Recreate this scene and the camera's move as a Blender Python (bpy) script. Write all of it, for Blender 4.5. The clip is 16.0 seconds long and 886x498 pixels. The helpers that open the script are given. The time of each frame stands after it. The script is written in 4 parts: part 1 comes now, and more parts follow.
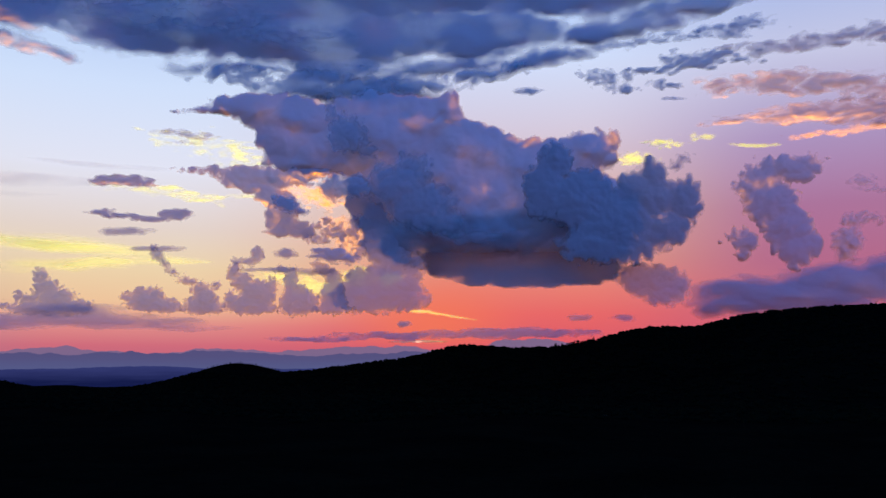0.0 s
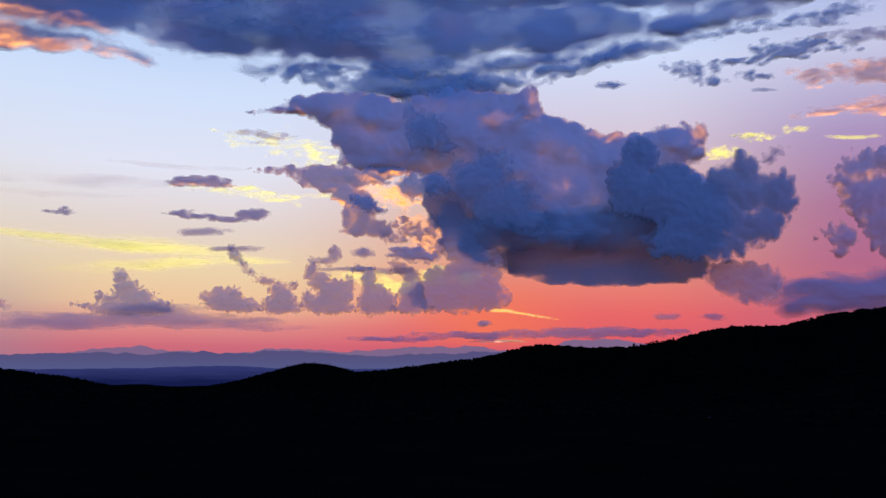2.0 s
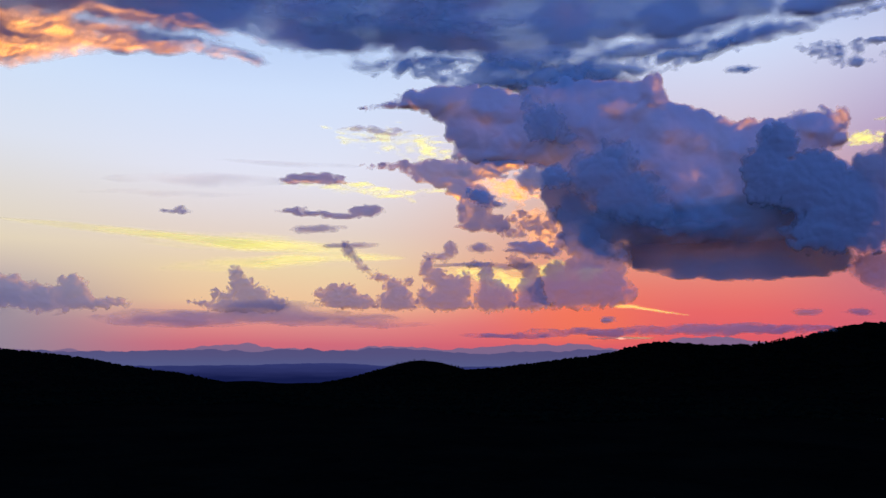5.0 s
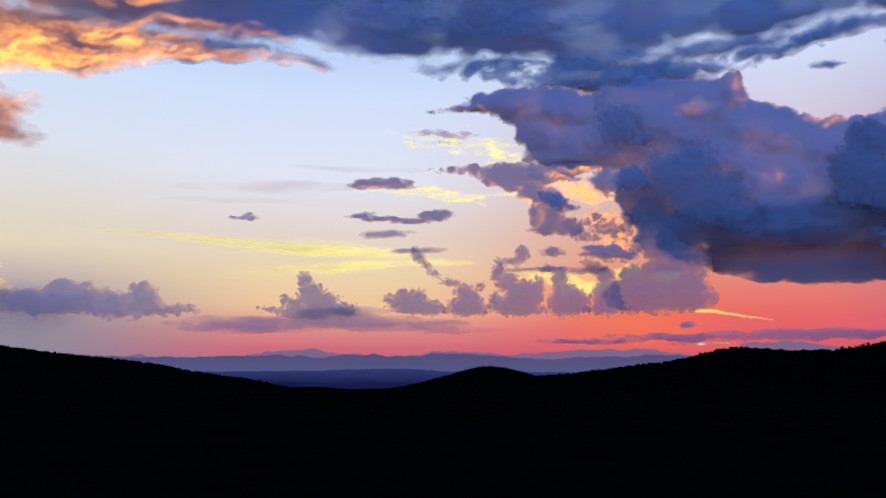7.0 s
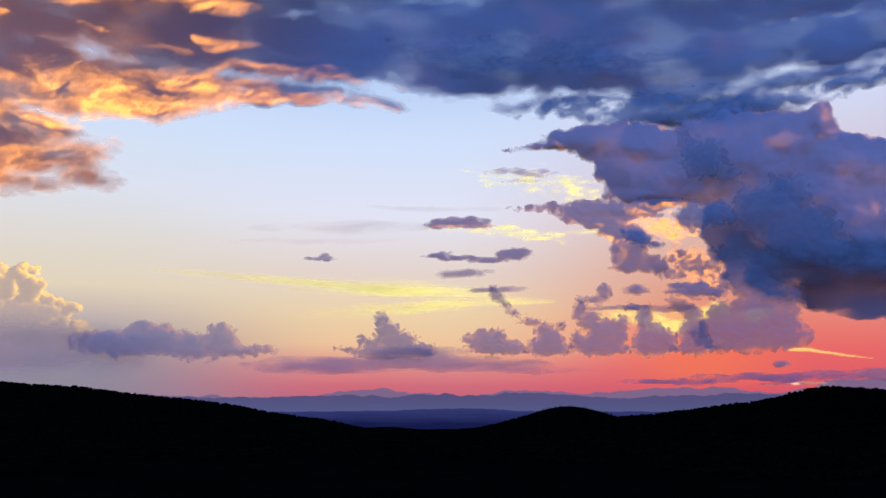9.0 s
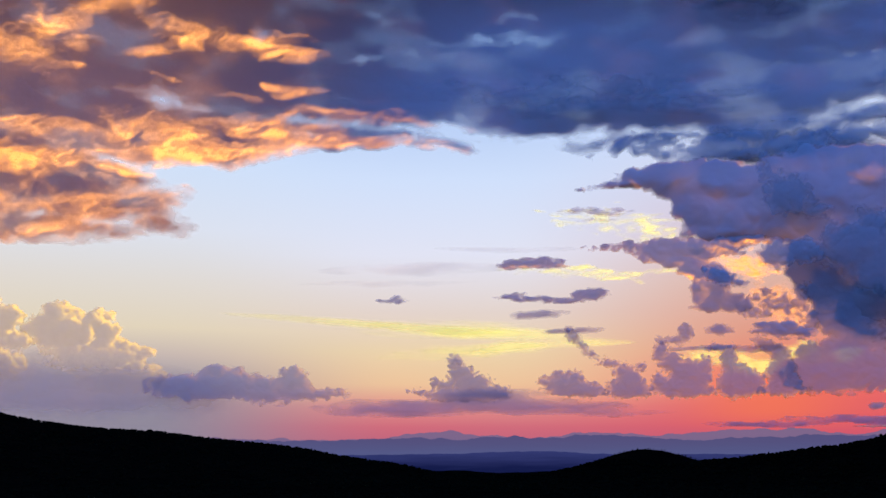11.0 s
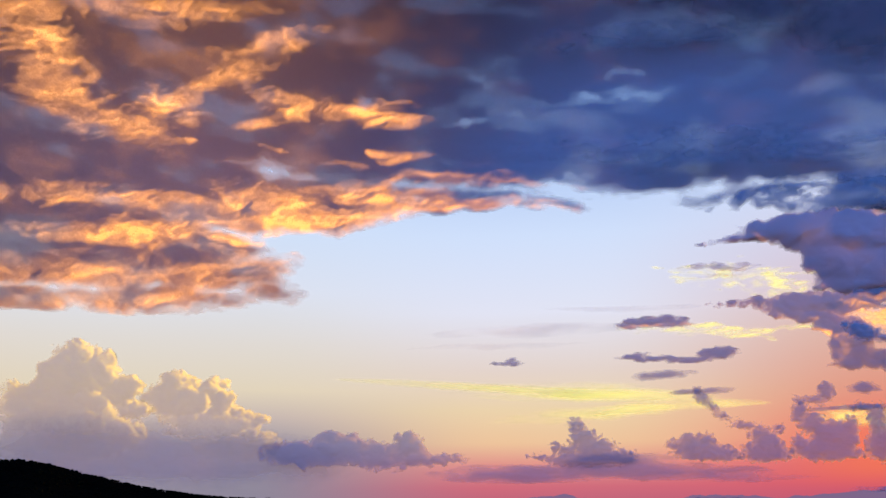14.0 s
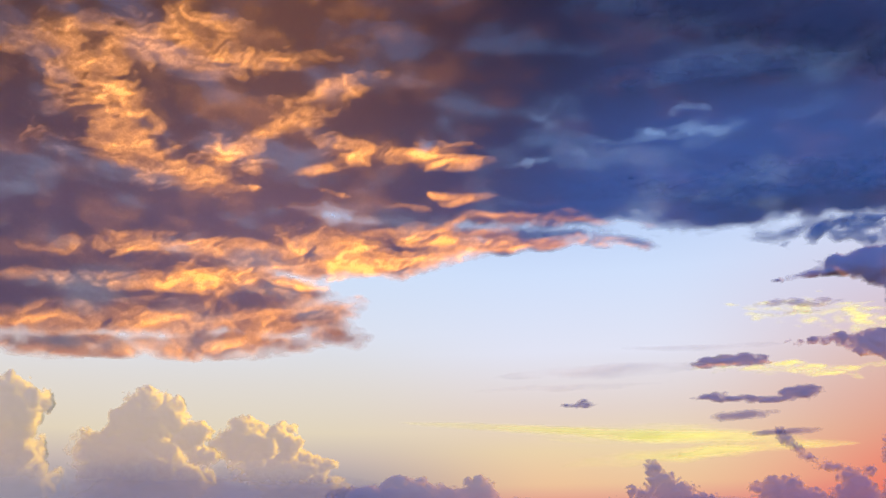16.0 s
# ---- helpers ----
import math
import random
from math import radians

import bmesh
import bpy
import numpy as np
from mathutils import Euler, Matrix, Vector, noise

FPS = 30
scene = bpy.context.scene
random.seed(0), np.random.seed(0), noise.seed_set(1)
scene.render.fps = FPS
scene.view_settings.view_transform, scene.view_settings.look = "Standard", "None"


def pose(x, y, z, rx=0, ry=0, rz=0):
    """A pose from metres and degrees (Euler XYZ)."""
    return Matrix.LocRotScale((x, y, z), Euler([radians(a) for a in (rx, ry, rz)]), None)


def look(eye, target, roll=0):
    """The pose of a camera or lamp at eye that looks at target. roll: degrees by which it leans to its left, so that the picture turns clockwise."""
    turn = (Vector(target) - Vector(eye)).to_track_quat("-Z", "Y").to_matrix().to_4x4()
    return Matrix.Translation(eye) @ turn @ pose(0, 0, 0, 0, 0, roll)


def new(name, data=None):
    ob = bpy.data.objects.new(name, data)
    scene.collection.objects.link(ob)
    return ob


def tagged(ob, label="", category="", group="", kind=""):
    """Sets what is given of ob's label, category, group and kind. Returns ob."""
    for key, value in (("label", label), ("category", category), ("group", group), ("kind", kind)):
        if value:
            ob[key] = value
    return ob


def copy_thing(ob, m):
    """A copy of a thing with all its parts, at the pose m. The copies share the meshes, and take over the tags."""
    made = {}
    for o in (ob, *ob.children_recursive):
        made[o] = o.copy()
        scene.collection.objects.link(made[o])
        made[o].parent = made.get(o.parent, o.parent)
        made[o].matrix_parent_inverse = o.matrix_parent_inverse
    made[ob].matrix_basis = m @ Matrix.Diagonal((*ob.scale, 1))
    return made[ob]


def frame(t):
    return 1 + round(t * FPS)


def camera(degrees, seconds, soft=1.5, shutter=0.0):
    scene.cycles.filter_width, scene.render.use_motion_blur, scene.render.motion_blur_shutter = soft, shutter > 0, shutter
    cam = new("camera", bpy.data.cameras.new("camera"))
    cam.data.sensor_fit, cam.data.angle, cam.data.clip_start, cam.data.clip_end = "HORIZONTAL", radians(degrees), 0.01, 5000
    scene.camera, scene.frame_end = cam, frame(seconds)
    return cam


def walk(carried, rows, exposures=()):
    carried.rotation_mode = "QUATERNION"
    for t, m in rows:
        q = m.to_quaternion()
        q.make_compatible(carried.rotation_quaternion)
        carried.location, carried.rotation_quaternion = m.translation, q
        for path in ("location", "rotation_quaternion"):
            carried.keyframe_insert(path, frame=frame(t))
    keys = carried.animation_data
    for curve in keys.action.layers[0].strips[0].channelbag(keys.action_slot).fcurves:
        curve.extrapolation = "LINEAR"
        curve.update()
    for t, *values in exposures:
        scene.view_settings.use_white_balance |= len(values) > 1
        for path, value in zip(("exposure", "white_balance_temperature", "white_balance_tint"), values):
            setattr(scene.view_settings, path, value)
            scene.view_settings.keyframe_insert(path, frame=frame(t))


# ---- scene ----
cam = camera(51.8, 16.0)
scene.cycles.transparent_max_bounces = 32
METRES, EYE, TILT, LEAN, TURN = 400.0, 260.0, 7.5, 0.0, 0.0
ROWS = [
    (0.0, 0.0, 0.0, 0.0, 0.0, 0.0, -0.0),
    (0.5, -0.0316, 0.0176, 0.003, 0.86, -0.04, 0.12),
    (1.0, -0.0609, 0.034, -0.0009, 1.71, -0.02, 0.19),
    (1.5, -0.0938, 0.05, -0.0078, 2.64, 0.03, 0.24),
    (2.0, -0.1238, 0.0664, -0.0118, 3.61, 0.05, 0.32),
    (2.5, -0.1548, 0.0809, -0.0219, 4.46, 0.13, 0.36),
    (3.0, -0.188, 0.0961, -0.0234, 5.4, 0.11, 0.48),
    (3.5, -0.2231, 0.1113, -0.0228, 6.35, 0.06, 0.58),
    (4.0, -0.2542, 0.1263, -0.027, 7.28, 0.07, 0.66),
    (6.5, -0.3933, 0.1979, -0.0275, 11.68, -0.08, 1.18),
    (7.0, -0.4213, 0.2059, -0.0267, 12.51, 0.35, 1.29),
    (7.5, -0.4485, 0.2083, -0.0243, 13.3, 0.94, 1.44),
    (8.0, -0.479, 0.2069, -0.0164, 14.18, 1.52, 1.6),
    (8.5, -0.509, 0.2148, -0.0126, 15.26, 2.14, 1.76),
    (9.0, -0.5408, 0.2171, -0.008, 16.31, 2.77, 1.92),
    (11.5, -0.69, 0.2051, 0.0165, 20.76, 6.07, 2.68),
    (12.0, -0.7203, 0.2027, 0.0242, 21.75, 6.75, 2.85),
    (12.5, -0.7502, 0.1993, 0.0291, 22.73, 7.44, 2.99),
    (13.0, -0.7744, 0.2005, 0.036, 23.69, 8.05, 3.18),
    (13.5, -0.8059, 0.1933, 0.0438, 24.67, 8.69, 3.39),
    (14.0, -0.8336, 0.1881, 0.058, 25.68, 9.31, 3.66),
    (14.5, -0.8601, 0.1813, 0.0611, 26.58, 9.96, 3.79),
    (15.0, -0.885, 0.1724, 0.0723, 27.56, 10.62, 4.0),
    (15.5, -0.9081, 0.17, 0.0763, 28.44, 11.34, 4.14),
    (16.0, -0.9262, 0.1698, 0.0834, 29.27, 12.05, 4.31),
]
walk(cam, [(t, pose(0, 0, EYE, TILT, LEAN, TURN) @ pose(METRES * x, METRES * y, METRES * z, 90 + pitch, roll, yaw)) for t, x, y, z, yaw, pitch, roll in ROWS])


def rgb(r, g, b):
    """Linear colour from screen values 0 to 255."""
    return tuple(((c / 255 + 0.055) / 1.055) ** 2.4 if c > 10 else c / 255 / 12.92 for c in (r, g, b)) + (1.0,)


class Nodes:
    """Short hand for building node trees."""

    def __init__(self, tree):
        self.tree = tree
        tree.nodes.clear()

    def add(self, kind, operation="", attribute="", data="", blend="", curve=""):
        node = self.tree.nodes.new(kind)
        if operation:
            node.operation = operation
        if attribute:
            node.attribute_name = attribute
        if data:
            node.data_type = data
        if blend:
            node.blend_type = blend
        if curve:
            node.interpolation_type = curve
        return node

    def link(self, a, b):
        self.tree.links.new(a, b)

    def put(self, socket, value):
        if isinstance(value, bpy.types.NodeSocket):
            self.link(value, socket)
        else:
            socket.default_value = value

    def math(self, op, a, b=0.0, c=0.0):
        node = self.add("ShaderNodeMath", operation=op)
        for k, v in enumerate((a, b, c)):
            self.put(node.inputs[k], v)
        return node.outputs[0]

    def step(self, x, lo, hi, a=0.0, b=1.0):
        node = self.add("ShaderNodeMapRange", curve="SMOOTHSTEP")
        for k, v in enumerate((x, lo, hi, a, b)):
            self.put(node.inputs[k], v)
        return node.outputs[0]

    def ramp(self, x, stops):
        node = self.add("ShaderNodeValToRGB")
        ramp = node.color_ramp
        while len(ramp.elements) < len(stops):
            ramp.elements.new(0.5)
        for e, (p, colour) in zip(ramp.elements, stops):
            e.position, e.color = p, colour
        self.put(node.inputs[0], x)
        return node.outputs[0]

    def mix(self, fac, a, b, blend="MIX"):
        node = self.add("ShaderNodeMix", data="RGBA", blend=blend)
        self.put(node.inputs["Factor"], fac)
        self.put(node.inputs[6], a)
        self.put(node.inputs[7], b)
        return node.outputs[2]

    def noise(self, vector, scale, detail=4.0, rough=0.55):
        node = self.add("ShaderNodeTexNoise")
        if vector is not None:
            self.put(node.inputs["Vector"], vector)
        node.inputs["Scale"].default_value, node.inputs["Detail"].default_value, node.inputs["Roughness"].default_value = scale, detail, rough
        return node.outputs["Fac"]


# ---- evening sky ----
world = bpy.data.worlds.new("evening_sky")
scene.world = world
world.use_nodes = True
n = Nodes(world.node_tree)
coords = n.add("ShaderNodeTexCoord").outputs["Generated"]
split = n.add("ShaderNodeSeparateXYZ")
n.link(coords, split.inputs[0])
lift = n.math("ARCSINE", split.outputs[2])
lift = n.math("MULTIPLY", lift, 180 / math.pi / 40)          # 0 at the horizon, 1 at 40 degrees
turn = n.math("MULTIPLY", n.math("ARCTAN2", split.outputs[0], split.outputs[1]), 180 / math.pi)   # degrees to the right of north
left = n.ramp(lift, [(0.0, rgb(184, 96, 124)), (0.035, rgb(208, 108, 124)), (0.065, rgb(224, 142, 138)), (0.10, rgb(238, 196, 156)), (0.15, rgb(236, 211, 172)),
                     (0.21, rgb(228, 212, 204)), (0.30, rgb(226, 228, 244)), (0.42, rgb(208, 224, 252)), (0.62, rgb(150, 185, 240)), (1.0, rgb(60, 100, 185))])
middle = n.ramp(lift, [(0.0, rgb(186, 84, 116)), (0.04, rgb(222, 92, 104)), (0.085, rgb(232, 104, 104)), (0.12, rgb(232, 124, 114)), (0.17, rgb(226, 152, 132)),
                       (0.25, rgb(222, 178, 164)), (0.36, rgb(214, 200, 218)), (0.48, rgb(208, 222, 252)), (0.65, rgb(140, 180, 240)), (1.0, rgb(50, 90, 180))])
right = n.ramp(lift, [(0.0, rgb(176, 84, 122)), (0.07, rgb(198, 96, 122)), (0.11, rgb(192, 108, 130)), (0.16, rgb(180, 106, 140)),
                      (0.24, rgb(172, 116, 156)), (0.34, rgb(172, 148, 192)), (0.46, rgb(198, 200, 230)), (0.65, rgb(140, 175, 235)), (1.0, rgb(45, 85, 175))])
behind = n.ramp(lift, [(0.0, rgb(140, 112, 190)), (0.12, rgb(120, 118, 208)), (0.35, rgb(66, 124, 214)), (0.7, rgb(40, 108, 200)), (1.0, rgb(30, 92, 180))])
far_left = n.ramp(lift, [(0.0, rgb(140, 132, 152)), (0.06, rgb(146, 140, 156)), (0.10, rgb(156, 150, 164)), (0.14, rgb(200, 184, 178)), (0.18, rgb(226, 212, 188)),
                         (0.25, rgb(224, 218, 212)), (0.33, rgb(220, 226, 240)), (0.44, rgb(206, 224, 250)), (0.62, rgb(150, 185, 240)), (1.0, rgb(60, 100, 185))])
front = n.mix(n.step(turn, -17.0, 1.0), left, middle)
front = n.mix(n.step(turn, -38.0, -22.0), far_left, front)
front = n.mix(n.step(turn, 8.0, 22.0), front, right)
near_sun = n.step(n.math("ABSOLUTE", n.math("ADD", turn, 0.5)), 7.0, 0.0)
low_glow = n.math("MULTIPLY", n.step(lift, 0.02, 0.06), n.step(lift, 0.17, 0.07))
front = n.mix(n.math("MULTIPLY", n.math("MULTIPLY", near_sun, low_glow), 0.45), front, rgb(255, 132, 72))
away = n.step(n.math("ABSOLUTE", turn), 70.0, 130.0)
sky = n.mix(away, front, behind)
sky = n.mix(n.step(lift, -0.03, -0.005), rgb(20, 22, 34), sky)
back = n.add("ShaderNodeBackground")
n.link(sky, back.inputs[0])
back.inputs[1].default_value = 1.0
n.link(back.outputs[0], n.add("ShaderNodeOutputWorld").inputs[0])

# the sun, already below the far hills: it still reaches the clouds
sun = new("sun_light", bpy.data.lights.new("sun_light", "SUN"))
sun.data.energy, sun.data.angle, sun.data.color = 10.5, radians(1.0), (1.0, 0.345, 0.035)
SUN_AZIMUTH, SUN_HEIGHT = -1.5, 0.6
away_from_sun = Vector((-math.sin(radians(SUN_AZIMUTH)), -math.cos(radians(SUN_AZIMUTH)), -math.tan(radians(SUN_HEIGHT))))
sun.matrix_world = look((900, 1500, 900), Vector((900, 1500, 900)) + away_from_sun)


# ---- materials ----
def material(name):
    m = bpy.data.materials.new(name)
    m.use_nodes = True
    return m, Nodes(m.node_tree)


SHAPE = 0.28      # share of a cloud's own relief in its shading


def cloud_material(name, tint, near, far, flat=1.0):
    m, k = material(name)
    cover = k.add("ShaderNodeAttribute", attribute="cover").outputs["Fac"]
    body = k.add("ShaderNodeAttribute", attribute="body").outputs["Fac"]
    where = k.add("ShaderNodeTexCoord").outputs["Object"]
    drawn = k.add("ShaderNodeVectorMath", operation="MULTIPLY")      # ice is drawn out by the wind
    k.link(where, drawn.inputs[0])
    drawn.inputs[1].default_value = (flat, flat, 1.0)
    grain = k.noise(drawn.outputs[0], 0.035, 5.0, 0.6)
    fine = k.noise(drawn.outputs[0], 0.11, 4.0, 0.6)
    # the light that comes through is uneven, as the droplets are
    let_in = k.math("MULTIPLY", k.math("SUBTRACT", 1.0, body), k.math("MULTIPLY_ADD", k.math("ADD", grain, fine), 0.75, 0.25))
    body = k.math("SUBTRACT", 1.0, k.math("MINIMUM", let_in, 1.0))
    bump = k.add("ShaderNodeBump")
    bump.inputs["Strength"].default_value, bump.inputs["Distance"].default_value = 0.2, 8.0
    k.link(grain, bump.inputs["Height"])
    solid = k.add("ShaderNodeBsdfDiffuse")
    solid.inputs[0].default_value = (0.94, 0.94, 0.95, 1)
    # light wanders inside a cloud, so its face is shaded far more softly than a wall of that shape
    face = k.add("ShaderNodeVectorMath", operation="MULTIPLY_ADD")
    k.link(bump.outputs[0], face.inputs[0])
    face.inputs[1].default_value, face.inputs[2].default_value = (SHAPE, SHAPE, SHAPE), (0.10, -0.60, 0.22)
    # shade is put in per vertex: the normal bends to the dark ground (minus: away)
    shade_tilt = k.add("ShaderNodeCombineXYZ")
    k.link(k.math("MULTIPLY", k.add("ShaderNodeAttribute", attribute="shade_tilt").outputs["Fac"], -0.75), shade_tilt.inputs[2])
    sunk = k.add("ShaderNodeVectorMath", operation="ADD")
    k.link(face.outputs[0], sunk.inputs[0]), k.link(shade_tilt.outputs[0], sunk.inputs[1])
    even = k.add("ShaderNodeVectorMath", operation="NORMALIZE")
    k.link(sunk.outputs[0], even.inputs[0])
    k.link(even.outputs[0], solid.inputs["Normal"])
    thin = k.add("ShaderNodeBsdfTranslucent")
    thin.inputs[0].default_value = tint
    # droplets in a thin veil scatter the light from below the cloud alike, whichever way the veil hangs
    # and they throw most of the sunlight forwards: a veil near the sun's bearing shines more than one far from it
    place = k.add("ShaderNodeSeparateXYZ")
    k.link(where, place.inputs[0])
    beside = k.math("ABSOLUTE", k.math("SUBTRACT", k.math("DIVIDE", place.outputs[0], place.outputs[1]), math.tan(radians(SUN_AZIMUTH))))
    lean = k.add("ShaderNodeCombineXYZ")
    lean.inputs[0].default_value, lean.inputs[1].default_value = away_from_sun.x, away_from_sun.y
    k.link(k.step(beside, 0.05, 0.9, near, far), lean.inputs[2])
    veil = k.add("ShaderNodeVectorMath", operation="NORMALIZE")
    k.link(lean.outputs[0], veil.inputs[0])
    k.link(veil.outputs[0], thin.inputs["Normal"])
    both = k.add("ShaderNodeMixShader")
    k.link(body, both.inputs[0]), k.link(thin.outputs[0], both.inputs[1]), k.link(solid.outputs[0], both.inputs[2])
    clear = k.add("ShaderNodeBsdfTransparent")
    out = k.add("ShaderNodeMixShader")
    # a torn rim: the cover frays where it is neither full nor gone
    rim_share = k.math("MULTIPLY", k.math("MULTIPLY", cover, k.math("SUBTRACT", 1.0, cover)), 1.5)
    torn = k.math("SUBTRACT", k.math("MULTIPLY_ADD", fine, 0.35, k.math("MULTIPLY", grain, 0.65)), 0.5)
    ragged = k.math("MAXIMUM", k.math("MINIMUM", k.math("MULTIPLY_ADD", torn, rim_share, cover), 1.0), 0.0)
    ragged = k.math("MULTIPLY", ragged, k.add("ShaderNodeAttribute", attribute="dense").outputs["Fac"])
    k.link(ragged, out.inputs[0]), k.link(clear.outputs[0], out.inputs[1]), k.link(both.outputs[0], out.inputs[2])
    k.link(out.outputs[0], k.add("ShaderNodeOutputMaterial").inputs[0])
    return m


def earth_material(name, dark, light, scale):
    m, k = material(name)
    where = k.add("ShaderNodeTexCoord").outputs["Object"]
    patches = k.noise(where, scale, 5.0, 0.6)
    fine = k.noise(where, scale * 14, 3.0, 0.6)
    colour = k.mix(k.step(k.math("MULTIPLY_ADD", fine, 0.4, k.math("MULTIPLY", patches, 0.6)), 0.35, 0.65), dark, light)
    bsdf = k.add("ShaderNodeBsdfDiffuse")
    k.link(colour, bsdf.inputs["Color"])
    bump = k.add("ShaderNodeBump")
    bump.inputs["Distance"].default_value = 1.5
    k.link(fine, bump.inputs["Height"]), k.link(bump.outputs[0], bsdf.inputs["Normal"])
    k.link(bsdf.outputs[0], k.add("ShaderNodeOutputMaterial").inputs[0])
    return m


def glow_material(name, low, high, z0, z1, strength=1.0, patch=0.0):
    """Far distance: the tint of miles of evening air, painted in as the surface's own glow."""
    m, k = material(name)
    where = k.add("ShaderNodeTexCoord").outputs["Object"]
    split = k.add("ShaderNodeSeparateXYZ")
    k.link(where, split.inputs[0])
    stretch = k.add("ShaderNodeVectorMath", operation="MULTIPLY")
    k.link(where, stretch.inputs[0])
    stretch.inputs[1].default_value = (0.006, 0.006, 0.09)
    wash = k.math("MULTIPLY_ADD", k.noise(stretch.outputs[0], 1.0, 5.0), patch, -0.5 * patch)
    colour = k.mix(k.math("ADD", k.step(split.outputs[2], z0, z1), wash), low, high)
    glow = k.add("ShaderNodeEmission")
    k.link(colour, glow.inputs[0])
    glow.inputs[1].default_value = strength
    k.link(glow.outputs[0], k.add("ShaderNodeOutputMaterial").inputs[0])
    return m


CLOUD = cloud_material("cloud", (0.9, 0.9, 0.9, 1), 1.4, 3.0)
YELLOW_LIT = cloud_material("yellow_lit_veil", (0.42, 0.98, 0.92, 1), 0.2, 1.4, 0.12)      # tint paints in yellower sunlight; ice crystals throw the light forwards even more
# greenish tint stands in for less reddened sunlight on the far cumulus
CREAM = cloud_material("cream_lit_cumulus", (0.62, 0.96, 0.8, 1), 0.4, 1.1)
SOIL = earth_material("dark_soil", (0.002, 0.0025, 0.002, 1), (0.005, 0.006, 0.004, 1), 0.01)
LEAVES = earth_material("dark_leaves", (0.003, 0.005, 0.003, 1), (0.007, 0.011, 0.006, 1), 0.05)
TIN = earth_material("weathered_tin", (0.10, 0.09, 0.09, 1), (0.22, 0.21, 0.20, 1), 0.6)
BARK = earth_material("bark", (0.03, 0.022, 0.015, 1), (0.06, 0.045, 0.03, 1), 0.8)


# ---- noise ----
def lattice(ix, iy, seed):
    h = (ix * 374761393 + iy * 668265263 + seed * 974634777) & 0xFFFFFFFF
    for mult in (0x7FEB352D, 0x846CA68B, 0x9E3779B1):
        h = ((h ^ (h >> 15)) * mult) & 0xFFFFFFFF
        h = h ^ (h >> 13)
    return (h & 0xFFFF) / 65536.0 * 2 * math.pi


def perlin(x, y, seed=0):
    ix, iy = np.floor(x).astype(np.int64), np.floor(y).astype(np.int64)
    fx, fy = x - ix, y - iy
    sx, sy = fx * fx * fx * (fx * (fx * 6 - 15) + 10), fy * fy * fy * (fy * (fy * 6 - 15) + 10)
    corner = []
    for dx, dy in ((0, 0), (1, 0), (0, 1), (1, 1)):
        a = lattice(ix + dx, iy + dy, seed)
        corner.append(np.cos(a) * (fx - dx) + np.sin(a) * (fy - dy))
    return (corner[0] * (1 - sx) + corner[1] * sx) * (1 - sy) + (corner[2] * (1 - sx) + corner[3] * sx) * sy


def fbm(x, y, seed, octaves=5, gain=0.5):
    return sum(gain ** k * perlin(x * 2 ** k + 17.3 * k, y * 2 ** k - 9.1 * k, seed + k) for k in range(octaves))


def billow(x, y, seed, octaves=5, gain=0.5):
    """Rounded heads with sharp creases between them, 0 to about 1."""
    return sum(gain ** k * np.abs(perlin(x * 2 ** k + 5.7 * k, y * 2 ** k + 3.3 * k, seed + 31 * k)) for k in range(octaves)) * 1.6


def grid_mesh(name, points, faces):
    mesh = bpy.data.meshes.new(name)
    mesh.vertices.add(len(points))
    mesh.vertices.foreach_set("co", np.asarray(points, np.float32).ravel())
    faces = np.asarray(faces, np.int32)
    mesh.loops.add(faces.size)
    mesh.loops.foreach_set("vertex_index", faces.ravel())
    mesh.polygons.add(len(faces))
    mesh.polygons.foreach_set("loop_start", np.arange(len(faces), dtype=np.int32) * faces.shape[1])
    mesh.update(calc_edges=True)
    mesh.polygons.foreach_set("use_smooth", np.ones(len(faces), bool))
    return mesh


# ---- land ----
def profile(table, phi):
    """Smooth crest height along the compass: cosine steps between the given places."""
    p, z = np.array(table).T
    k = np.clip(np.searchsorted(p, phi) - 1, 0, len(p) - 2)
    f = np.clip((phi - p[k]) / (p[k + 1] - p[k]), 0, 1)
    m = np.gradient(z, p)
    h = p[k + 1] - p[k]
    return (z[k] * (1 + 2 * f) * (1 - f) ** 2 + z[k + 1] * f * f * (3 - 2 * f)
            + h * (m[k] * f * (1 - f) ** 2 - m[k + 1] * f * f * (1 - f)))


# crest of the wooded land: degrees to the left of north, metres above the sea
RIDGE = [(-180, 330), (-60, 400), (-40, 428), (-26, 427), (-22.7, 425), (-17.7, 402), (-15.7, 380), (-12.7, 375), (-10.5, 356), (-9.0, 337), (-4.4, 319), (-1, 326), (2.2, 292), (5, 274), (8.5, 254), (12, 236), (16, 198),
         (20, 168), (21.3, 157), (23.5, 190), (25.5, 219), (28.8, 248), (32, 282), (37.5, 318), (40, 336), (43, 345), (46.5, 374), (49.3, 410), (52.8, 456), (56, 430), (62, 380), (80, 350), (180, 330)]
KNOLL = (12.4, 2997.0)      # the small round hill: bearing and distance


def crest_distance(phi):
    t = np.clip((phi - 8) / 18, 0, 1)
    return 2650 + 850 * t * t * (3 - 2 * t)


